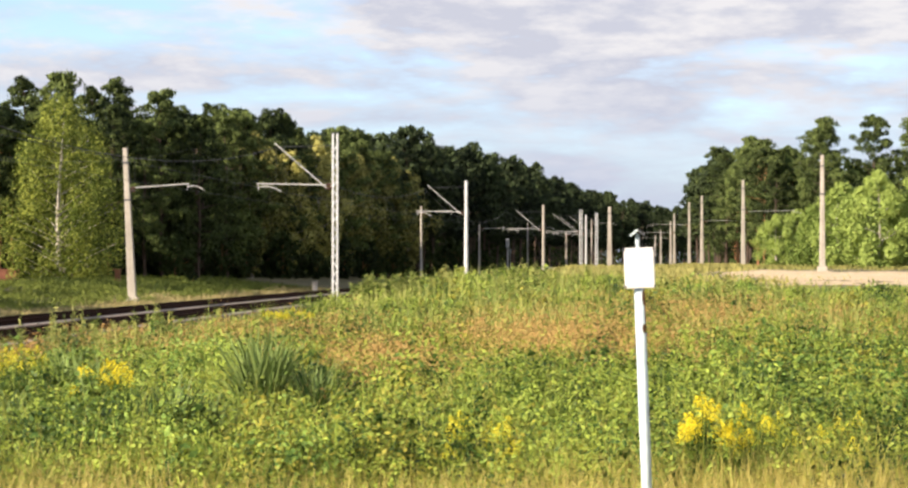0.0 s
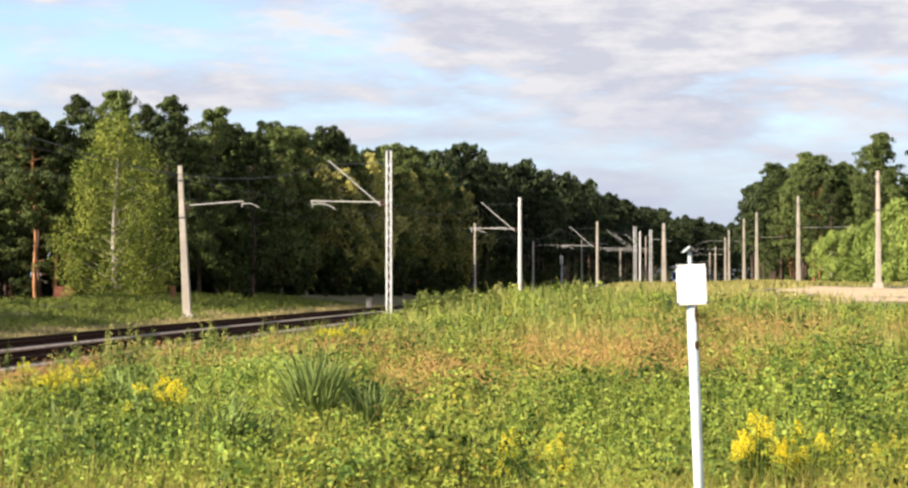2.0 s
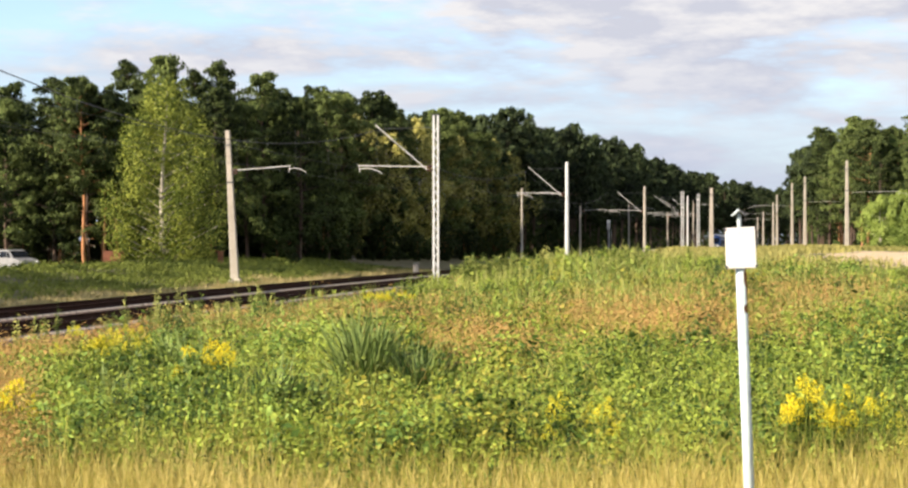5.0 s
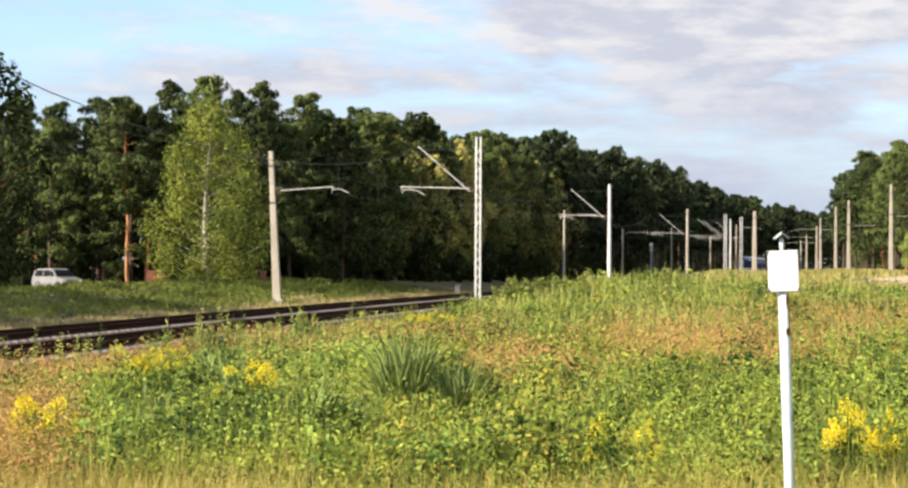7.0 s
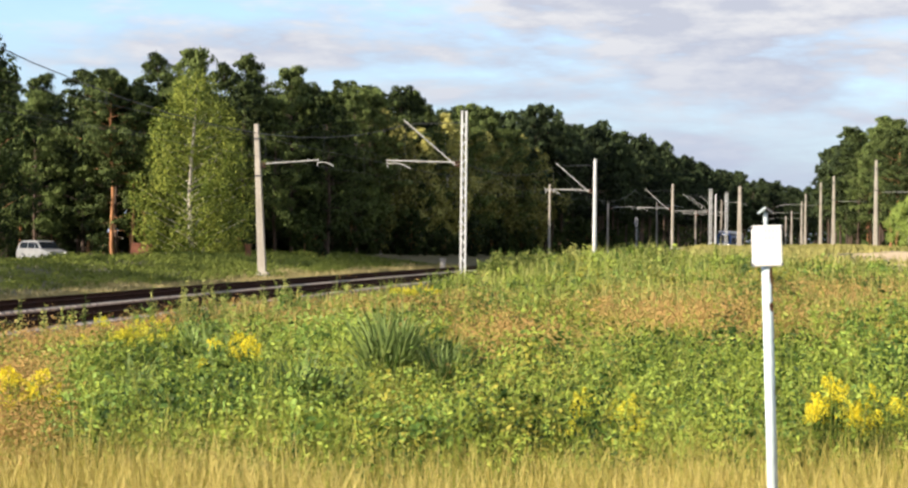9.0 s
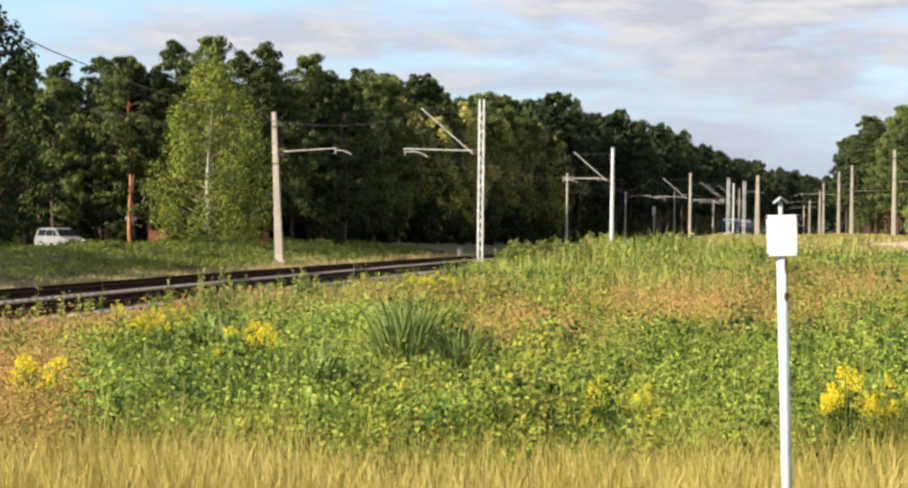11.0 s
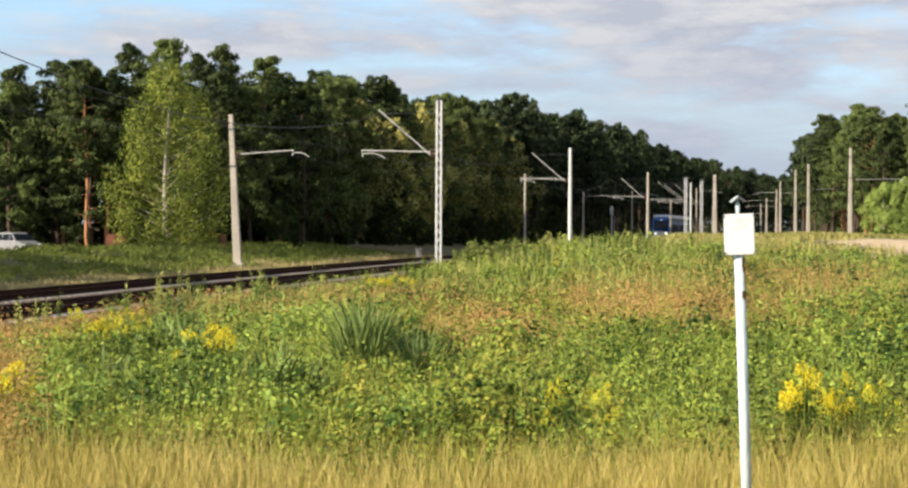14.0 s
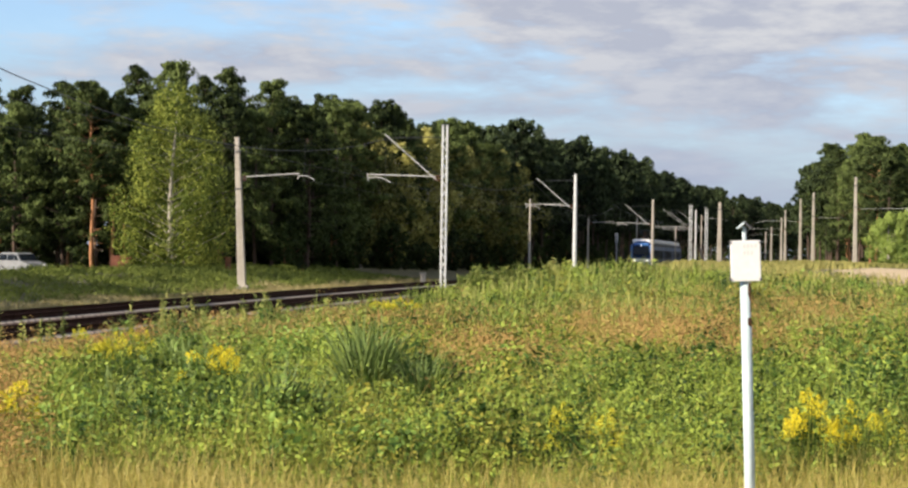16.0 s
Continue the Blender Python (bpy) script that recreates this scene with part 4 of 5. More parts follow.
            rod(bm, (x, -0.13, 1.45), (x, -0.06, 1.45), 0.085, n=14)
            part("headlight", bm, "lamp", e, "lit round headlight")
        bm = bmesh.new()
        rod(bm, (0, 0.28, 3.50), (0, 0.4, 3.50), 0.07, n=12)
        part("top_light", bm, "lamp", e, "lit upper headlight")
        bm = bmesh.new()
        for a, b in (((-0.5, 7.0, 4.22), (0.5, 6.2, 4.95)), ((0.5, 7.0, 4.22), (-0.5, 6.2, 4.95)), ((-0.5, 6.2, 4.95), (-0.6, 7.2, 5.5)), ((0.5, 6.2, 4.95), (0.6, 7.2, 5.5)), ((-0.85, 7.2, 5.5), (0.85, 7.2, 5.5))):
            rod(bm, a, b, 0.03, n=6)
        part("pantograph", bm, "grey", e, "raised dark pantograph")
    return e


CARS = [(car("blue electric train car with a raked front and lit headlights", 20.0, True), 0.0),
        (car("blue middle car of an electric train with a pale roof", 18.0, False), 20.4),
        (car("blue trailing car of an electric train with a pale roof", 18.0, False), 38.8)]


# ======== trackside things and the parked car ========
def signal(x, y):
    g = float(land(x, y))
    e = tagged(new("railway_signal"), "slim railway light signal with a pale head on a post", "signal")
    e.matrix_basis = pose(x, y, g)
    bm = bmesh.new()
    rod(bm, (0, 0, -0.2), (0, 0, 4.6), 0.08, 0.07, 10)
    part("post", bm, "steel", e)
    bm = bmesh.new()
    box(bm, -0.22, 0.22, -0.10, 0.14, 4.6, 5.85, 0.06)
    head = part("head", bm, "white", e, "white signal head")
    for z in (4.9, 5.25, 5.6):
        bm = bmesh.new()
        rod(bm, (0, -0.28, z), (0, -0.08, z), 0.11, n=12)
        part("lens_hood", bm, "grey", head, "dark lens hood")
    bm = bmesh.new()
    for k in range(10):
        box(bm, 0.16, 0.42, 0.12, 0.15, 0.4 + k * 0.4, 0.43 + k * 0.4)
    box(bm, 0.14, 0.17, 0.12, 0.15, 0.2, 4.6)
    box(bm, 0.41, 0.44, 0.12, 0.15, 0.2, 4.6)
    part("ladder", bm, "steel", e, "narrow steel ladder")


def cabinet(x, y, w, h, mat="steel", label="pale grey metal equipment cabinet beside the track"):
    g = float(land(x, y))
    e = tagged(new("trackside_cabinet"), label, "cabinet", "trackside cabinets")
    e.matrix_basis = pose(x, y, g)
    bm = bmesh.new()
    box(bm, -w / 2, w / 2, -0.2, 0.2, -0.1, 0.12, 0.02)
    part("plinth", bm, "concrete", e, "concrete plinth")
    bm = bmesh.new()
    box(bm, -w / 2 + 0.03, w / 2 - 0.03, -0.18, 0.18, 0.12, h, 0.02)
    part("body", bm, mat, e)
    bm = bmesh.new()
    box(bm, -w / 2 - 0.02, w / 2 + 0.02, -0.23, 0.23, h, h + 0.06, 0.02)
    part("roof", bm, mat, e)
    bm = bmesh.new()
    box(bm, -w / 2 + 0.07, w / 2 - 0.07, -0.195, -0.178, 0.2, h - 0.08, 0.008)
    door = part("door", bm, mat, e)
    bm = bmesh.new()
    rod(bm, (w / 2 - 0.13, -0.22, h * 0.5), (w / 2 - 0.13, -0.22, h * 0.62), 0.012, n=6)
    part("handle", bm, "grey", door, "dark handle")


def parked_car(x, y, turn):
    g = float(land(x, y))
    e = tagged(new("parked_car"), "white estate car, its paint darkened for shade, parked on the grass by the wood", "car")
    e.matrix_basis = pose(x, y, g, 0, 0, turn)
    side = [(-2.2, 0.35), (-2.22, 0.85), (-2.1, 1.0), (-1.95, 1.48), (-1.6, 1.62), (0.1, 1.64), (0.45, 1.55), (1.1, 1.02), (1.95, 0.88), (2.2, 0.7), (2.22, 0.35)]
    bm = bmesh.new()
    rings = []
    for yy, k in ((-0.86, 0.97), (-0.80, 1.0), (0.80, 1.0), (0.86, 0.97)):
        rings.append([bm.verts.new((px, yy * (1 - 0.16 * max(0, (pz - 1.0) / 0.62)), pz * (k if pz > 0.5 else 1))) for px, pz in side])
    n = len(side)
    for a, b in zip(rings, rings[1:]):
        for j in range(n):
            bm.faces.new((a[j], a[(j + 1) % n], b[(j + 1) % n], b[j]))
    bm.faces.new(rings[0][::-1])
    bm.faces.new(rings[-1])
    bmesh.ops.recalc_face_normals(bm, faces=bm.faces)
    part("body", bm, "carpaint", e, "white body in paint darkened for shade")
    for s in (-1, 1):
        for pts in (((-1.85, 1.05), (-0.75, 1.05), (-0.75, 1.5), (-1.72, 1.5)), ((-0.65, 1.05), (0.2, 1.05), (0.2, 1.5), (-0.65, 1.5)), ((0.28, 1.05), (0.92, 1.05), (0.42, 1.47), (0.28, 1.5))):
            bm = bmesh.new()
            vs = [bm.verts.new((px, s * (0.872 - 0.14 * (pz - 1.0) / 0.62), pz)) for px, pz in pts]
            bm.faces.new(vs)
            r = bmesh.ops.extrude_face_region(bm, geom=list(bm.faces))
            for v in [q for q in r["geom"] if isinstance(q, bmesh.types.BMVert)]:
                v.co.y -= s * 0.05
            bmesh.ops.recalc_face_normals(bm, faces=bm.faces)
            part("side_window", bm, "glass", e, "dark side window")
        for px in (-1.35, 1.35):
            bm = bmesh.new()
            rod(bm, (px, s * 0.68, 0.33), (px, s * 0.89, 0.33), 0.33, n=20)
            w = part("wheel", bm, "tyre", e, "black tyre")
            bm = bmesh.new()
            rod(bm, (px, s * 0.87, 0.33), (px, s * 0.905, 0.33), 0.2, n=14)
            part("rim", bm, "steel", w, "grey wheel rim")
    bm = bmesh.new()
    vs = [bm.verts.new(q) for q in ((0.53, -0.66, 1.50), (0.53, 0.66, 1.50), (1.06, 0.76, 1.06), (1.06, -0.76, 1.06))]
    bm.faces.new(vs)
    r = bmesh.ops.extrude_face_region(bm, geom=list(bm.faces))
    for v in [q for q in r["geom"] if isinstance(q, bmesh.types.BMVert)]:
        v.co += Vector((0.03, 0, 0.03))
    bmesh.ops.recalc_face_normals(bm, faces=bm.faces)
    part("windscreen", bm, "glass", e, "dark windscreen")
    for s in (-1, 1):
        bm = bmesh.new()
        box(bm, 2.08, 2.24, s * 0.66 - 0.14, s * 0.66 + 0.14, 0.66, 0.8, 0.03)
        part("headlight", bm, "plate", e, "unlit clear headlight")


def rusty_bin(x, y):
    g = float(land(x, y))
    e = tagged(new("rusty_bin"), "open rust-red metal bin standing by the birch", "bin")
    e.matrix_basis = pose(x, y, g, 0, 0, 12)
    for x0, x1, y0, y1 in ((-0.75, 0.75, -0.5, -0.46), (-0.75, 0.75, 0.46, 0.5), (-0.75, -0.71, -0.46, 0.46), (0.71, 0.75, -0.46, 0.46)):
        bm = bmesh.new()
        box(bm, x0, x1, y0, y1, 0.0, 1.25, 0.008)
        part("side", bm, "brick", e)
    bm = bmesh.new()
    box(bm, -0.7, 0.7, -0.45, 0.45, 0.02, 0.06)
    part("bottom", bm, "brick", e)


signal(7.9, 290.0)
cabinet(-10.6, 150.0, 0.45, 0.9, "concrete")
cabinet(14.0, 284.0, 1.5, 1.6)
cabinet(20.2, 252.0, 1.2, 1.3)
cabinet(-22.4, 131.0, 0.4, 1.1, "rust", "rust-brown metal cabinet at the edge of the bank")
parked_car(-40.2, 144.5, -42)
rusty_bin(-31.9, 141.0)


# ======== the meadow ========
def patchy(x, y, k):
    """Smooth random patches between 0 and 1."""
    return 0.5 + 0.25 * (np.sin(x * 0.71 + 1.9 * k + 1.4 * np.sin(y * 0.23 + k)) + np.sin(y * 0.31 * (1 + 0.1 * k) + 2.3 * k + 1.1 * np.sin(x * 0.37)))


def scatter(rng, n, y0, y1, flat=0.5, margin=1.2):
    """Points of the meadow in the wedge that opens from the eye, denser nearby."""
    k = int(n * flat)
    u = rng.random(n)
    y = np.where(np.arange(n) < k, 1 / (1 / y0 + u * (1 / y1 - 1 / y0)), y0 * (y1 / y0) ** u)
    x = rng.uniform(-0.345, 0.26, n) * y + rng.uniform(-margin, margin, n)
    return x, y


def mound_places():
    rng = np.random.default_rng(77)
    n = 1900
    y = 12.6 * (84 / 12.6) ** rng.random(n)
    x = rng.uniform(-0.345, 0.26, n) * y
    return np.stack([x, y, rng.uniform(0.14, 0.36, n) * (1 + y / 34), rng.uniform(0.35, 1.0, n)], 1)


MOUNDS = mound_places()


def mounded(x, y):
    """Bushy mounds of growth, between 0 and about 1."""
    top = np.zeros(np.shape(x))
    for mx, my, r, h in MOUNDS[:260]:
        top = np.maximum(top, h * np.exp(-((x - mx) / r) ** 2 - ((y - my) / (1.3 * r)) ** 2))
    return top


def bushes(rng, x, y, r, h, mat, name, label, leaves=310, size=0.86, ratio=0.46, category="weeds"):
    """Rounded leafy bushes, each a lumpy dome of small leaves, joined into one mesh."""
    g = land(x, y)
    k = np.repeat(np.arange(len(x)), leaves)
    n = len(k)
    d = rng.normal(size=(n, 3))
    d[:, 2] = np.abs(d[:, 2]) - 0.25
    d /= np.linalg.norm(d, axis=1)[:, None]
    ph = rng.uniform(0, 6.28, (len(x), 3))[k]
    lump = 1 + 0.22 * np.sin(5 * d[:, 0] + ph[:, 0]) + 0.22 * np.sin(6 * d[:, 1] + ph[:, 1]) + 0.15 * np.sin(7 * d[:, 2] + ph[:, 2])
    q = lump * rng.uniform(0.62, 1.08, n)
    c = np.stack([x[k] + d[:, 0] * r[k] * q, y[k] + d[:, 1] * r[k] * q, g[k] + np.maximum(0.03, h[k] * (0.45 + 0.55 * d[:, 2] * q))], 1)
    face = d + np.array([0, 0, 0.35])
    v, f = facing_cards(rng, c, face, size * (0.015 + 0.00075 * y[k]) * rng.uniform(0.6, 1.35, n), ratio, 0.55)
    return tagged(arrays(name, v, f, mat), label, category, kind="stuff")


def russet_drift(x, y):
    """Where the growth has gone to russet seed."""
    d = np.exp(-((x - 2.0) / 1.9) ** 2 - ((y - 35) / 6) ** 2)
    d = np.maximum(d, np.exp(-((x + 0.9) / 1.1) ** 2 - ((y - 28) / 4) ** 2))
    d = np.maximum(d, np.exp(-((x + 4.2) / 2.0) ** 2 - ((y - 41) / 6) ** 2))
    d = np.maximum(d, 0.8 * np.exp(-((x - 6) / 2.5) ** 2 - ((y - 45) / 7) ** 2))
    s = x - track_x(y)
    d = np.maximum(d, rise(-s, -7.0, -4.0) * rise(y, 18, 26))
    d = np.maximum(d, rise(-x / y, 0.255, 0.285) * rise(26 - y, 0, 6))
    return np.clip(d * (0.65 + 0.7 * patchy(x * 2.2, y * 2.0, 3)), 0, 1)


def meadow_height(x, y):
    """How tall the growth stands at a place."""
    s = x - track_x(y)
    h = 0.40 + 0.20 * patchy(x, y, 1) + 0.50 * mounded(x, y) + 0.10 * rise(y, 35, 60)
    h = h * rise(s, 1.6, 3.2)
    h = h * (1 - 0.45 * rise(x, 6, 14) * rise(y, 45, 70))
    sand = ((x - 27) / 19) ** 2 + ((y - 117) / 37) ** 2
    return h * rise(sand, 0.75, 1.1) * (1 - 0.65 * rise(y, 85, 110))


def leafy(rng, x, y, tall, leaves, mat, name, label, size=1.0, stems=True, ratio=0.42):
    """Leafy weeds: a thin stem and its leaves for each place, all in one mesh."""
    g = land(x, y)
    lean = rng.normal(0, 0.09, (len(x), 2))
    k = np.repeat(np.arange(len(x)), leaves)
    u = rng.uniform(0.12, 1.0, len(k)) ** 0.7
    spread = (0.05 + 0.10 * tall[k]) * (1.15 - 0.6 * u)
    az = rng.uniform(0, 2 * np.pi, len(k))
    off = spread * rng.uniform(0.2, 1.2, len(k))
    c = np.stack([x[k] + lean[k, 0] * u + np.cos(az) * off, y[k] + lean[k, 1] * u + np.sin(az) * off, g[k] + tall[k] * u], 1)
    half = size * (0.017 + 0.00075 * y[k])
    out = np.stack([np.cos(az) * 1.6, np.sin(az) * 1.6, np.full(len(k), 0.5)], 1)
    v, f = cards(rng, c, half, 0.2, ratio, up=out)
    if stems:
        w = 0.0018 + 0.00010 * y
        a = rng.uniform(0, np.pi, len(x))
        dx, dy = np.cos(a) * w, np.sin(a) * w
        b = np.stack([x - dx, y - dy, g - 0.03], 1), np.stack([x + dx, y + dy, g - 0.03], 1)
        t = np.stack([x + lean[:, 0] + dx * 0.4, y + lean[:, 1] + dy * 0.4, g + tall], 1), np.stack([x + lean[:, 0] - dx * 0.4, y + lean[:, 1] - dy * 0.4, g + tall], 1)
        sv = np.stack([b[0], b[1], t[0], t[1]], 1).reshape(-1, 3)
        f = np.concatenate([f, len(v) + np.arange(len(sv)).reshape(-1, 4)])
        v = np.concatenate([v, sv])
    return tagged(arrays(name, v, f, mat), label, "weeds", kind="stuff")


def blades(rng, x, y, tall, mat, name, label, wide=1.0, bend=0.35, category="grass"):
    """Bent grass blades, three points of width each."""
    g = land(x, y)
    n = len(x)
    w = wide * (0.0022 + 0.00028 * y)
    a, b = rng.uniform(0, 2 * np.pi, n), rng.uniform(0, 2 * np.pi, n)
    d = np.stack([np.cos(a), np.sin(a), np.zeros(n)], 1) * w[:, None]
    sway = np.stack([np.cos(b), np.sin(b), np.zeros(n)], 1) * (tall * bend * rng.uniform(0.2, 1.3, n))[:, None]
    p0 = np.stack([x, y, g - 0.02], 1)
    p1 = p0 + np.array([0, 0, 1.0]) * (tall * 0.6)[:, None] + sway * 0.35
    p2 = p0 + np.array([0, 0, 1.0]) * tall[:, None] + sway
    v = np.stack([p0 - d, p0 + d, p1 + d * 0.8, p1 - d * 0.8, p2 + d * 0.15, p2 - d * 0.15], 1).reshape(-1, 3)
    i = np.arange(n)[:, None] * 6
    f = np.concatenate([i + np.array([0, 1, 2, 3]), i + np.array([3, 2, 4, 5])])
    return tagged(arrays(name, v, f, mat), label, category, kind="stuff")


def build_meadow():
    rng = np.random.default_rng(7)

    def keep(x, y, mask):
        return x[mask], y[mask]

    def bunched(n, per, y0, y1, wide, flat=0.5):
        """Plants in bunches of about the given number."""
        x, y = scatter(rng, n // per, y0, y1, flat)
        k = np.repeat(np.arange(len(x)), per)
        return x[k] + rng.normal(0, wide, len(k)) * (1 + y[k] / 60), y[k] + rng.normal(0, wide, len(k)) * (1 + y[k] / 30), np.repeat(rng.uniform(0.62, 1.12, len(x)), per)

    # leafy bushes of several kinds, side by side
    x, y, r, h = MOUNDS.T
    kind = rng.random(len(x)) + 0.55 * (patchy(x * 1.3, y * 0.8, 4) - 0.5)
    ok = (meadow_height(x, y) > 0.2) & (rng.random(len(x)) > 1.6 * russet_drift(x, y)) & (rng.random(len(x)) < rise(y, 12.2, 14.6)) & (rng.random(len(x)) > 0.55 * rise(y, 36, 52))
    for tx, ty, wide in ((-1.98, 20.4, 0.62), (-2.45, 17.0, 0.42)):
        ok &= ~((np.abs(x - tx * y / ty) < wide) & (y > ty - 2.2) & (y < ty + 0.4))
    tall = np.clip(meadow_height(x, y), 0, 0.9) * (0.32 + 0.85 * h ** 1.6)
    for a, b, mat, name, label in ((-9, 0.46, "weed", "leafy_weeds", "green broad-leaved weeds covering the meadow"), (0.46, 0.70, "weed_fresh", "fresh_weeds", "fresh bright green leafy weeds in bushy clumps"),
                                   (0.70, 0.90, "weed_dark", "dark_weeds", "deeper green leafy weeds low in the meadow"), (0.90, 9, "weed_yellow", "yellowing_weeds", "yellowing leafy weeds among the green ones")):
        m = ok & (kind >= a) & (kind < b)
        bushes(rng, x[m], y[m], r[m], tall[m], mat, name, label)
    # dark inner leaves put shade into the heart of each bush
    bushes(rng, x[ok], y[ok], 0.72 * r[ok], 0.74 * tall[ok], "weed_dark", "inner_leaves", "larger leaves inside the bushy weeds, coloured dark for shade", 70, 1.5, 0.6)
    # single leafy stems that stand out of the bushes
    x, y, b = bunched(11000, 5, 12.6, 80, 0.12)
    m = (meadow_height(x, y) > 0.15) & (rng.random(len(x)) > 0.9 * russet_drift(x, y)) & (rng.random(len(x)) < rise(y, 12.0, 14.4))
    x, y, b = x[m], y[m], b[m]
    leafy(rng, x, y, meadow_height(x, y) * b * rng.uniform(0.7, 1.25, len(x)), 15, "weed", "leafy_stems", "single leafy green stems standing out of the weeds", 0.8, ratio=0.4)
    # low undergrowth between them, coloured dark to put shade in the gaps
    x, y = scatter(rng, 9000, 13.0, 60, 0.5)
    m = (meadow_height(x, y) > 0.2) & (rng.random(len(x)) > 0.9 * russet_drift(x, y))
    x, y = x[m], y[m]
    leafy(rng, x, y, meadow_height(x, y) * rng.uniform(0.25, 0.6, len(x)), 12, "weed_dark", "undergrowth", "low growth under the weeds, coloured dark green for shade", 1.0)
    # fine green grass, mixed in everywhere
    x, y = scatter(rng, 17000, 12.0, 90, 0.4)
    x, y = keep(x, y, meadow_height(x, y) > 0.06)
    blades(rng, x, y, meadow_height(x, y) * rng.uniform(0.6, 1.12, len(x)), "grass", "meadow_grass", "yellowish green summer grass among the weeds", 0.6, 0.45)
    # straw-coloured grass in the foreground
    x, y = scatter(rng, 78000, 6.8, 16.5, 0.6, 0.6)
    x, y = keep(x, y, rng.random(len(x)) < 1 - 0.94 * rise(y + 2.0 * (patchy(x * 2, y, 2) - 0.5), 12.2, 14.6))
    blades(rng, x, y, rng.uniform(0.55, 1.1, len(x)) * np.interp(y, [7, 9, 10.6, 11.4, 16], [0.42, 0.36, 0.28, 0.50, 0.52]), "straw", "dry_grass", "tall straw-coloured dry grass", 0.55, 0.28)
    x, y = scatter(rng, 26000, 6.8, 15.5, 0.6, 0.6)
    blades(rng, x, y, rng.uniform(0.5, 1.05, len(x)) * np.interp(y, [7, 9, 10.6, 11.4, 16], [0.40, 0.34, 0.26, 0.46, 0.5]), "grass", "foreground_grass", "green grass between dry straw", 0.6, 0.32)
    # russet seed heads in drifts
    x, y = scatter(rng, 66000, 12.5, 60, 0.4)
    drift = russet_drift(x, y)
    m = (rng.random(len(x)) < drift) & (meadow_height(x, y) > 0.1)
    x, y = keep(x, y, m)
    leafy(rng, x, y, meadow_height(x, y) * rng.uniform(0.75, 1.2, len(x)), 12, "russet", "russet_grass", "drifts of russet grass gone to seed", 0.62, False, 0.35)
    # pale spiky growth along the crest
    x, y = scatter(rng, 17000, 36, 86, 0.3)
    x, y = keep(x, y, (meadow_height(x, y) > 0.25) & (x - track_x(y) > 6.5))
    blades(rng, x, y, meadow_height(x, y) * rng.uniform(0.7, 1.35, len(x)), "pale", "pale_weeds", "pale grey-green spiky growth along the crest", 0.9, 0.3, "weeds")
    # bank beyond the tracks
    n = 34000
    y = rng.uniform(48, 165, n)
    s = -8.2 - 26 * rng.random(n) ** 1.2
    x = track_x(y) + s
    low = s > -11.2 + 1.2 * np.sin(y * 0.4)
    for mask, mat, name, label, h in ((low, "tan", "bank_dry_grass", "dry pale grass beside the far track", 0.2), (~low, "bank", "bank_grass", "short green grass on the bank before the wood", 0.2)):
        xx, yy = keep(x, y, mask)
        blades(rng, xx, yy, h * rng.uniform(0.5, 1.2, len(xx)) * np.interp(yy, [90, 125], [1.0, 1.9]), mat, name, label, 1.1, 0.9)
    n = 15000
    y = rng.uniform(46, 165, n)
    x = track_x(y) - 7.9 - (3.4 + 1.6 * np.sin(y * 0.23)) * rng.random(n)
    blades(rng, x, y, rng.uniform(0.08, 0.26, n), "tan", "bank_straw", "strip of dry pale grass along the far track", 1.1, 0.9)
    n = 230
    y = rng.uniform(50, 150, n)
    x = track_x(y) - 10.6 - 9.5 * rng.random(n) ** 1.4
    bushes(rng, x, y, rng.uniform(0.5, 1.5, n), rng.uniform(0.25, 0.6, n), "bank", "bank_tussocks", "low green tussocks along the foot of the bank", 150, 1.0, 0.3, "grass")
    # thin grass about the sand and beyond
    n = 36000
    y = 85 * (320 / 85) ** rng.random(n)
    x = rng.uniform(-0.05, 0.27, n) * y
    s, sand = x - track_x(y), ((x - 27) / 19) ** 2 + ((y - 117) / 37) ** 2
    x, y = keep(x, y, (s > 4) & (rng.random(n) < 0.05 + rise(sand, 0.6, 1.1)))
    m = y > 150
    blades(rng, x[m], y[m], rng.uniform(0.15, 0.4, m.sum()), "dull", "distant_grass", "short dull grass along the far pole line", 1.6, 0.5)
    x, y = x[~m], y[~m]
    blades(rng, x, y, rng.uniform(0.10, 0.24, len(x)), "dull", "sparse_grass", "sparse dull grass at the edge of the sand", 0.9, 0.8)


def build_verge():
    """Grass in the hollow between the tracks and the sandy side."""
    rng = np.random.default_rng(19)
    n = 22000
    y = 95 * (300 / 95) ** rng.random(n)
    x = track_x(y) + rng.uniform(3.2, 26, n)
    sand = ((x - 28.5) / 19) ** 2 + ((y - 117) / 37) ** 2
    m = sand > 0.55
    x, y = x[m], y[m]
    blades(rng, x, y, rng.uniform(0.2, 0.5, len(x)), "dull", "verge_grass", "dull uncut grass between the tracks and the sand", 1.2, 0.6)


build_meadow()
build_verge()


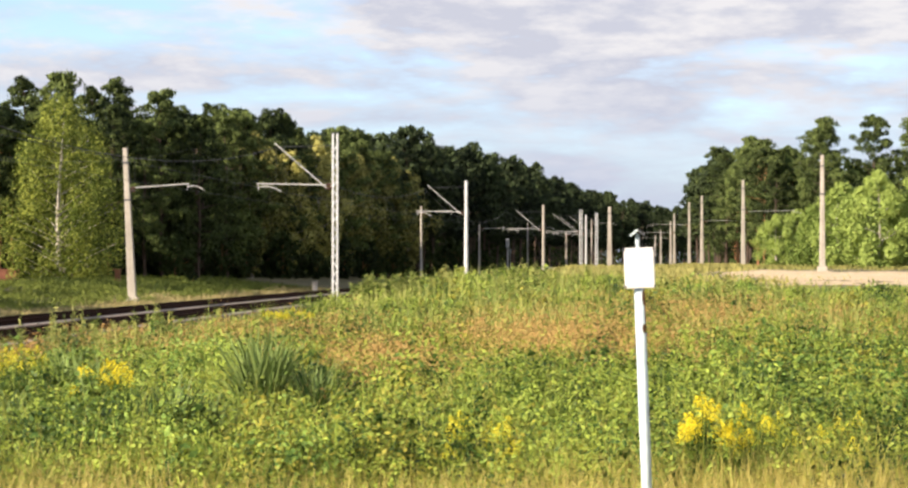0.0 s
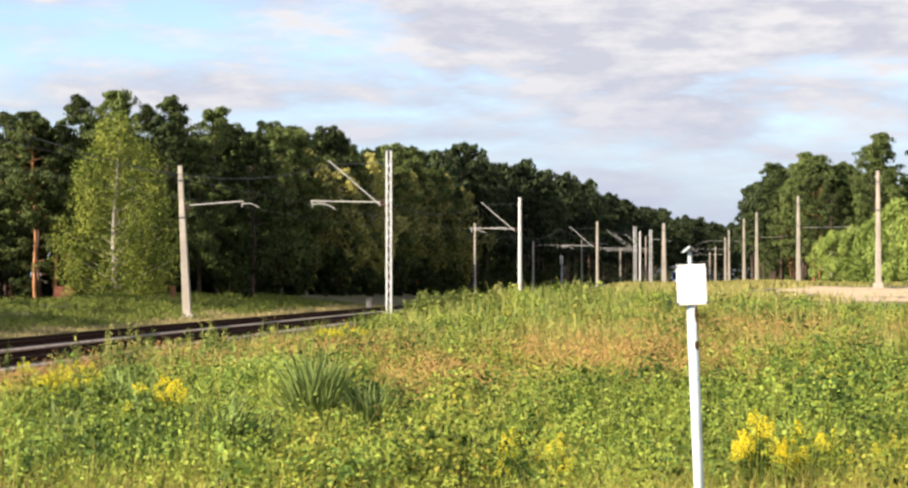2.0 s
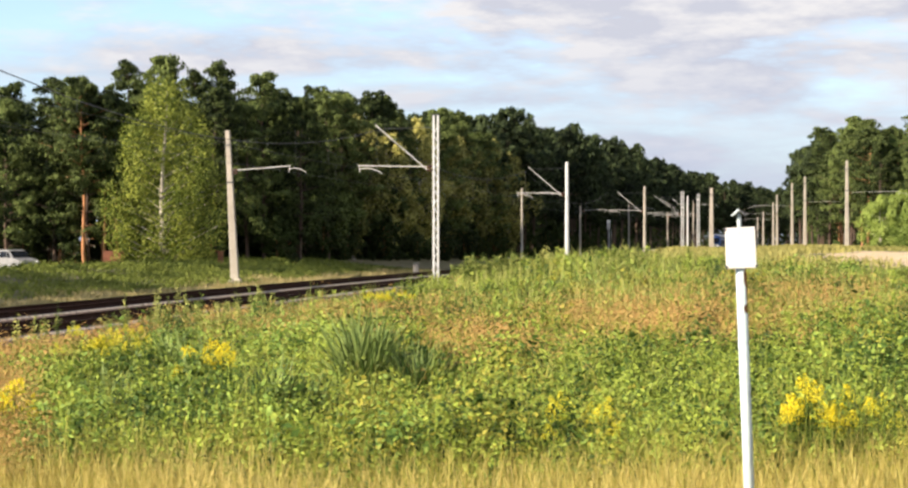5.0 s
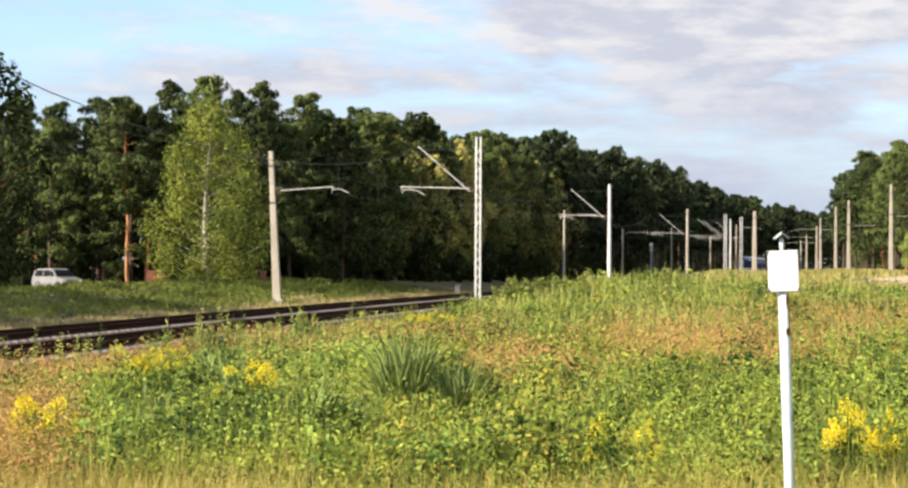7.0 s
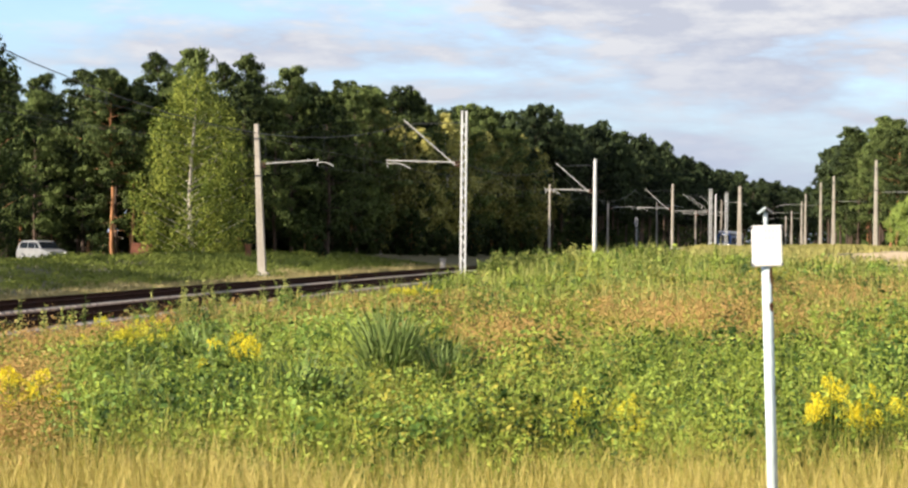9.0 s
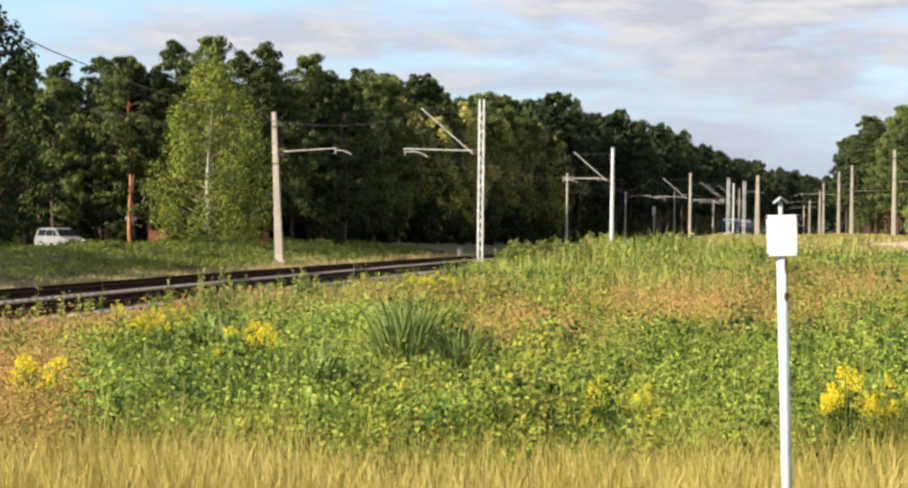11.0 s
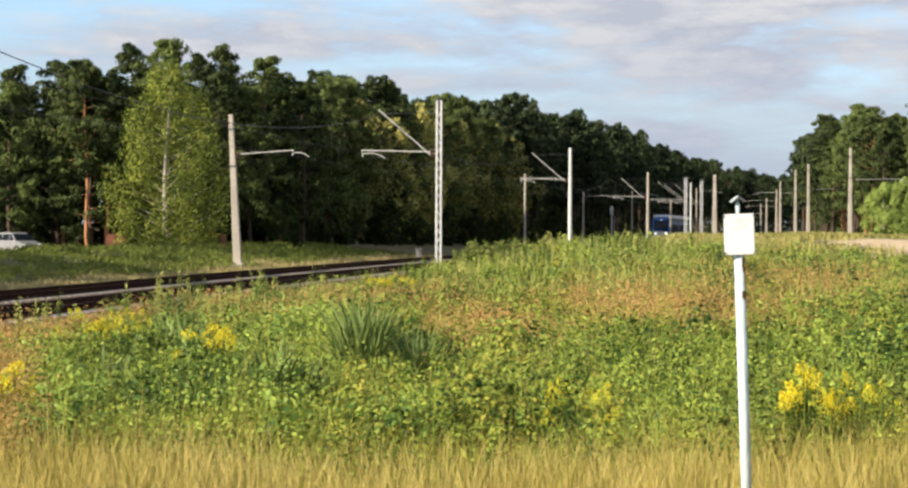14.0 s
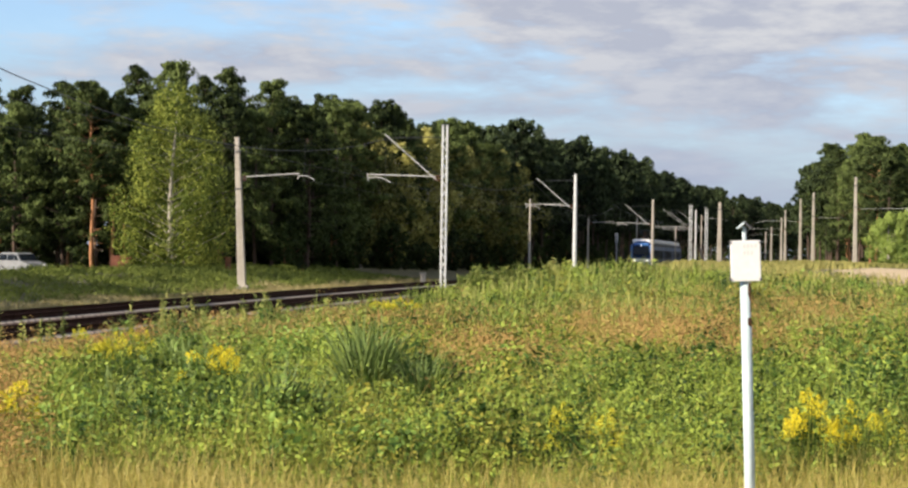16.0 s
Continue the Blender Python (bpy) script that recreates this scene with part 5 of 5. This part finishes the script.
def clump(name, label, x, y, h, r, mats, n, seed, group, flower=None, blade=0.22, long=1.0):
    """One plant clump: stems, leaves and, for goldenrod, arching yellow plumes."""
    rng = np.random.default_rng(seed)
    e = tagged(new(name), label, "plant", group)
    g = float(land(x, y))
    e.matrix_basis = pose(x, y, g)
    a, q = rng.uniform(0, 2 * np.pi, n), r * np.sqrt(rng.random(n))
    bx, by = np.cos(a) * q * 0.6, np.sin(a) * q * 0.6
    tx, ty = np.cos(a) * q, np.sin(a) * q
    tall = h * rng.uniform(0.92 if flower else 0.7, 1.08, n) * (1 - 0.3 * (q / r) ** 2)
    limbs_mesh("stem", [((bx[i], by[i], -0.05), (tx[i], ty[i], tall[i]), 0.005, 0.003) for i in range(n)], "weed_dark", e, 4)["kind"] = "stuff"
    k = np.repeat(np.arange(n), 22)
    u = rng.uniform(0.1, 0.96, len(k))
    az = rng.uniform(0, 2 * np.pi, len(k))
    c = np.stack([bx[k] + (tx - bx)[k] * u + np.cos(az) * 0.05, by[k] + (ty - by)[k] * u + np.sin(az) * 0.05, tall[k] * u], 1)
    v, f = cards(rng, c, np.full(len(k), long * (0.022 + 0.0011 * y)), 0.1, blade, up=np.stack([np.cos(az), np.sin(az), np.full(len(k), 0.3)], 1))
    tagged(arrays("foliage", v, f, mats, e), kind="stuff")
    if flower:
        for j in range(n):
            u = rng.random(90)
            az = rng.uniform(0, 2 * np.pi, 90)
            rad = 0.085 * (1 - u) * rng.random(90) ** 0.5 + 0.006
            c = np.stack([tx[j] + np.cos(az) * rad + 0.05 * u * np.cos(a[j]), ty[j] + np.sin(az) * rad + 0.05 * u * np.sin(a[j]), tall[j] - 0.05 + 0.12 * u], 1)
            v, f = cards(rng, c, np.full(90, 0.006 + 0.0002 * y), 0.0, 0.55)
            tagged(arrays("flower_plume", v, f, flower, e, "yellow flower plume"), kind="stuff")
    return e


def reed_tuft(x, y, h, r, n, seed):
    """A tussock of long blades that rise from the middle and arch over outwards."""
    rng = np.random.default_rng(seed)
    e = tagged(new("reed_tuft"), "dense clump of long arching grey-green blades", "plant", "dark clumps in the meadow")
    e.matrix_basis = pose(x, y, float(land(x, y)))
    u = np.linspace(0, 1, 6)
    # weed_dark on the shorter inner blades paints the tussock's shaded hollow
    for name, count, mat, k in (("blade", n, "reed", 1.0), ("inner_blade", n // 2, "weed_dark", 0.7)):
        a, out = rng.uniform(0, 2 * np.pi, count), r * rng.uniform(0.35, 1.15, count) * k
        a0, r0 = rng.uniform(0, 2 * np.pi, count), 0.35 * r * np.sqrt(rng.random(count))
        tall, fall = h * rng.uniform(0.75, 1.15, count) * k, rng.uniform(0.1, 0.5, count)
        way = np.stack([np.cos(a), np.sin(a)], 1)
        px = (np.cos(a0) * r0)[:, None] + way[:, :1] * out[:, None] * u ** 1.7
        py = (np.sin(a0) * r0)[:, None] + way[:, 1:] * out[:, None] * u ** 1.7
        pz = tall[:, None] * (u - fall[:, None] * u ** 3) - 0.03
        w = (0.007 + 0.0003 * y) * np.array([0.8, 1.0, 1.0, 0.8, 0.5, 0.08])
        ta = a + np.pi / 2 + rng.normal(0, 0.6, count)
        dx, dy = np.cos(ta)[:, None] * w, np.sin(ta)[:, None] * w
        v = np.stack([np.stack([px - dx, py - dy, pz], 2), np.stack([px + dx, py + dy, pz], 2)], 2).reshape(-1, 3)
        i = (np.arange(count)[:, None] * 12 + np.arange(5) * 2).ravel()
        tagged(arrays(name, v, np.stack([i, i + 1, i + 3, i + 2], 1), mat, e), kind="stuff")


def build_clumps():
    gold = "goldenrod with yellow plumes among green weeds"
    for k, (x, y, h, r, n, fl) in enumerate(((1.75, 13.6, 0.80, 0.15, 26, "goldenrod"), (2.08, 13.7, 0.80, 0.07, 5, "goldenrod"), (2.32, 13.9, 0.78, 0.12, 5, "goldenrod_dim"), (2.75, 14.0, 0.78, 0.2, 5, "goldenrod_dim"),
                                            (-3.45, 19.4, 0.88, 0.26, 18, "goldenrod"), (0.2, 14.2, 0.76, 0.28, 14, "goldenrod_dim"), (-5.35, 22.4, 0.92, 0.42, 18, "goldenrod_dim"),
                                            (-4.28, 15.0, 0.78, 0.24, 26, "goldenrod"), (-5.5, 25.0, 0.85, 0.35, 8, "goldenrod_dim"), (-3.7, 44.0, 0.7, 0.6, 22, "goldenrod_dim"))):
        clump("goldenrod", gold, x, y, h, r, "weed", n, 200 + k, "goldenrod in the meadow", fl)
    for k, (x, y, h, r, n) in enumerate(((-1.98, 20.4, 1.32, 0.52, 460), (-1.42, 20.2, 1.0, 0.44, 220), (-2.45, 17.0, 0.98, 0.42, 300), (-2.95, 18.2, 0.80, 0.34, 130), (-2.2, 17.6, 0.85, 0.3, 110), (3.0, 19.4, 0.84, 0.32, 120),
                                        (-0.25, 17.2, 0.72, 0.25, 70), (0.9, 16.4, 0.66, 0.22, 60), (-4.3, 18.8, 0.85, 0.3, 110), (-3.9, 21.5, 1.0, 0.34, 120), (-4.6, 23.5, 1.05, 0.36, 120), (2.3, 22.5, 0.8, 0.3, 90))):
        reed_tuft(x, y, h, r, n, 240 + k)
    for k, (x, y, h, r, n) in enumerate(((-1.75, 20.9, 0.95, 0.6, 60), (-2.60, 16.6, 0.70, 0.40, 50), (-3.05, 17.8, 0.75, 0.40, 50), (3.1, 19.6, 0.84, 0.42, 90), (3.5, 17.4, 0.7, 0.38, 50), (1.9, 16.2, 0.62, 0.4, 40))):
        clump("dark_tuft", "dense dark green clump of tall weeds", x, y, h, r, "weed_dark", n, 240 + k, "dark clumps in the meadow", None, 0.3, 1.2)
    for k, (x, y, h, r, n) in enumerate(((-2.5, 64.0, 1.4, 1.0, 170), (-1.5, 67.0, 1.25, 0.9, 110), (-3.4, 61.0, 1.05, 0.8, 80), (-8.6, 42.5, 1.05, 0.5, 24), (-7.6, 43.5, 1.1, 0.5, 24), (-6.7, 46.0, 0.95, 0.5, 24), (-6.3, 52.0, 1.0, 0.6, 24))):
        clump("tall_weed", "tall pale green leafy weed standing above the grass", x, y, h, r, "pale", n, 270 + k, "tall weeds")


def build_crest():
    """Taller single weeds that break the line of the crest and of the edge by the tracks."""
    rng = np.random.default_rng(5)
    for k in range(64):
        slim = k >= 26
        if not slim:
            y = rng.uniform(50, 80)
            x = rng.uniform(-4.0 + 0.02 * (80 - y), 9.0)
            h = rng.uniform(0.75, 1.1)
        else:
            y = rng.uniform(36, 62)
            x = float(track_x(y)) + rng.uniform(3.0, 5.5)
            h = rng.uniform(0.95, 1.6)
        clump("tall_weed", "tall pale green leafy weed standing above the grass", x, y, h, rng.uniform(0.05, 0.2) if slim else rng.uniform(0.25, 0.6), "pale", 4 if slim else 14, 300 + k, "tall weeds")


build_clumps()
build_crest()


# ======== what moves ========
def motions():
    # the front of the train along the nearer track: distance at 16 s and speed
    end, speed = 256.0, 21.9
    for thing, back in CARS:
        rows = []
        for k in range(33):
            t = k * 0.5
            y = end + (16.0 - t) * speed * 0.992 + back * 0.992
            yc = y + 9.0
            rows.append((t, pose(float(track_x(y)), y, 0, 0, 0, -math.degrees(track_turn(yc)))))
        walk(thing, rows)


motions()
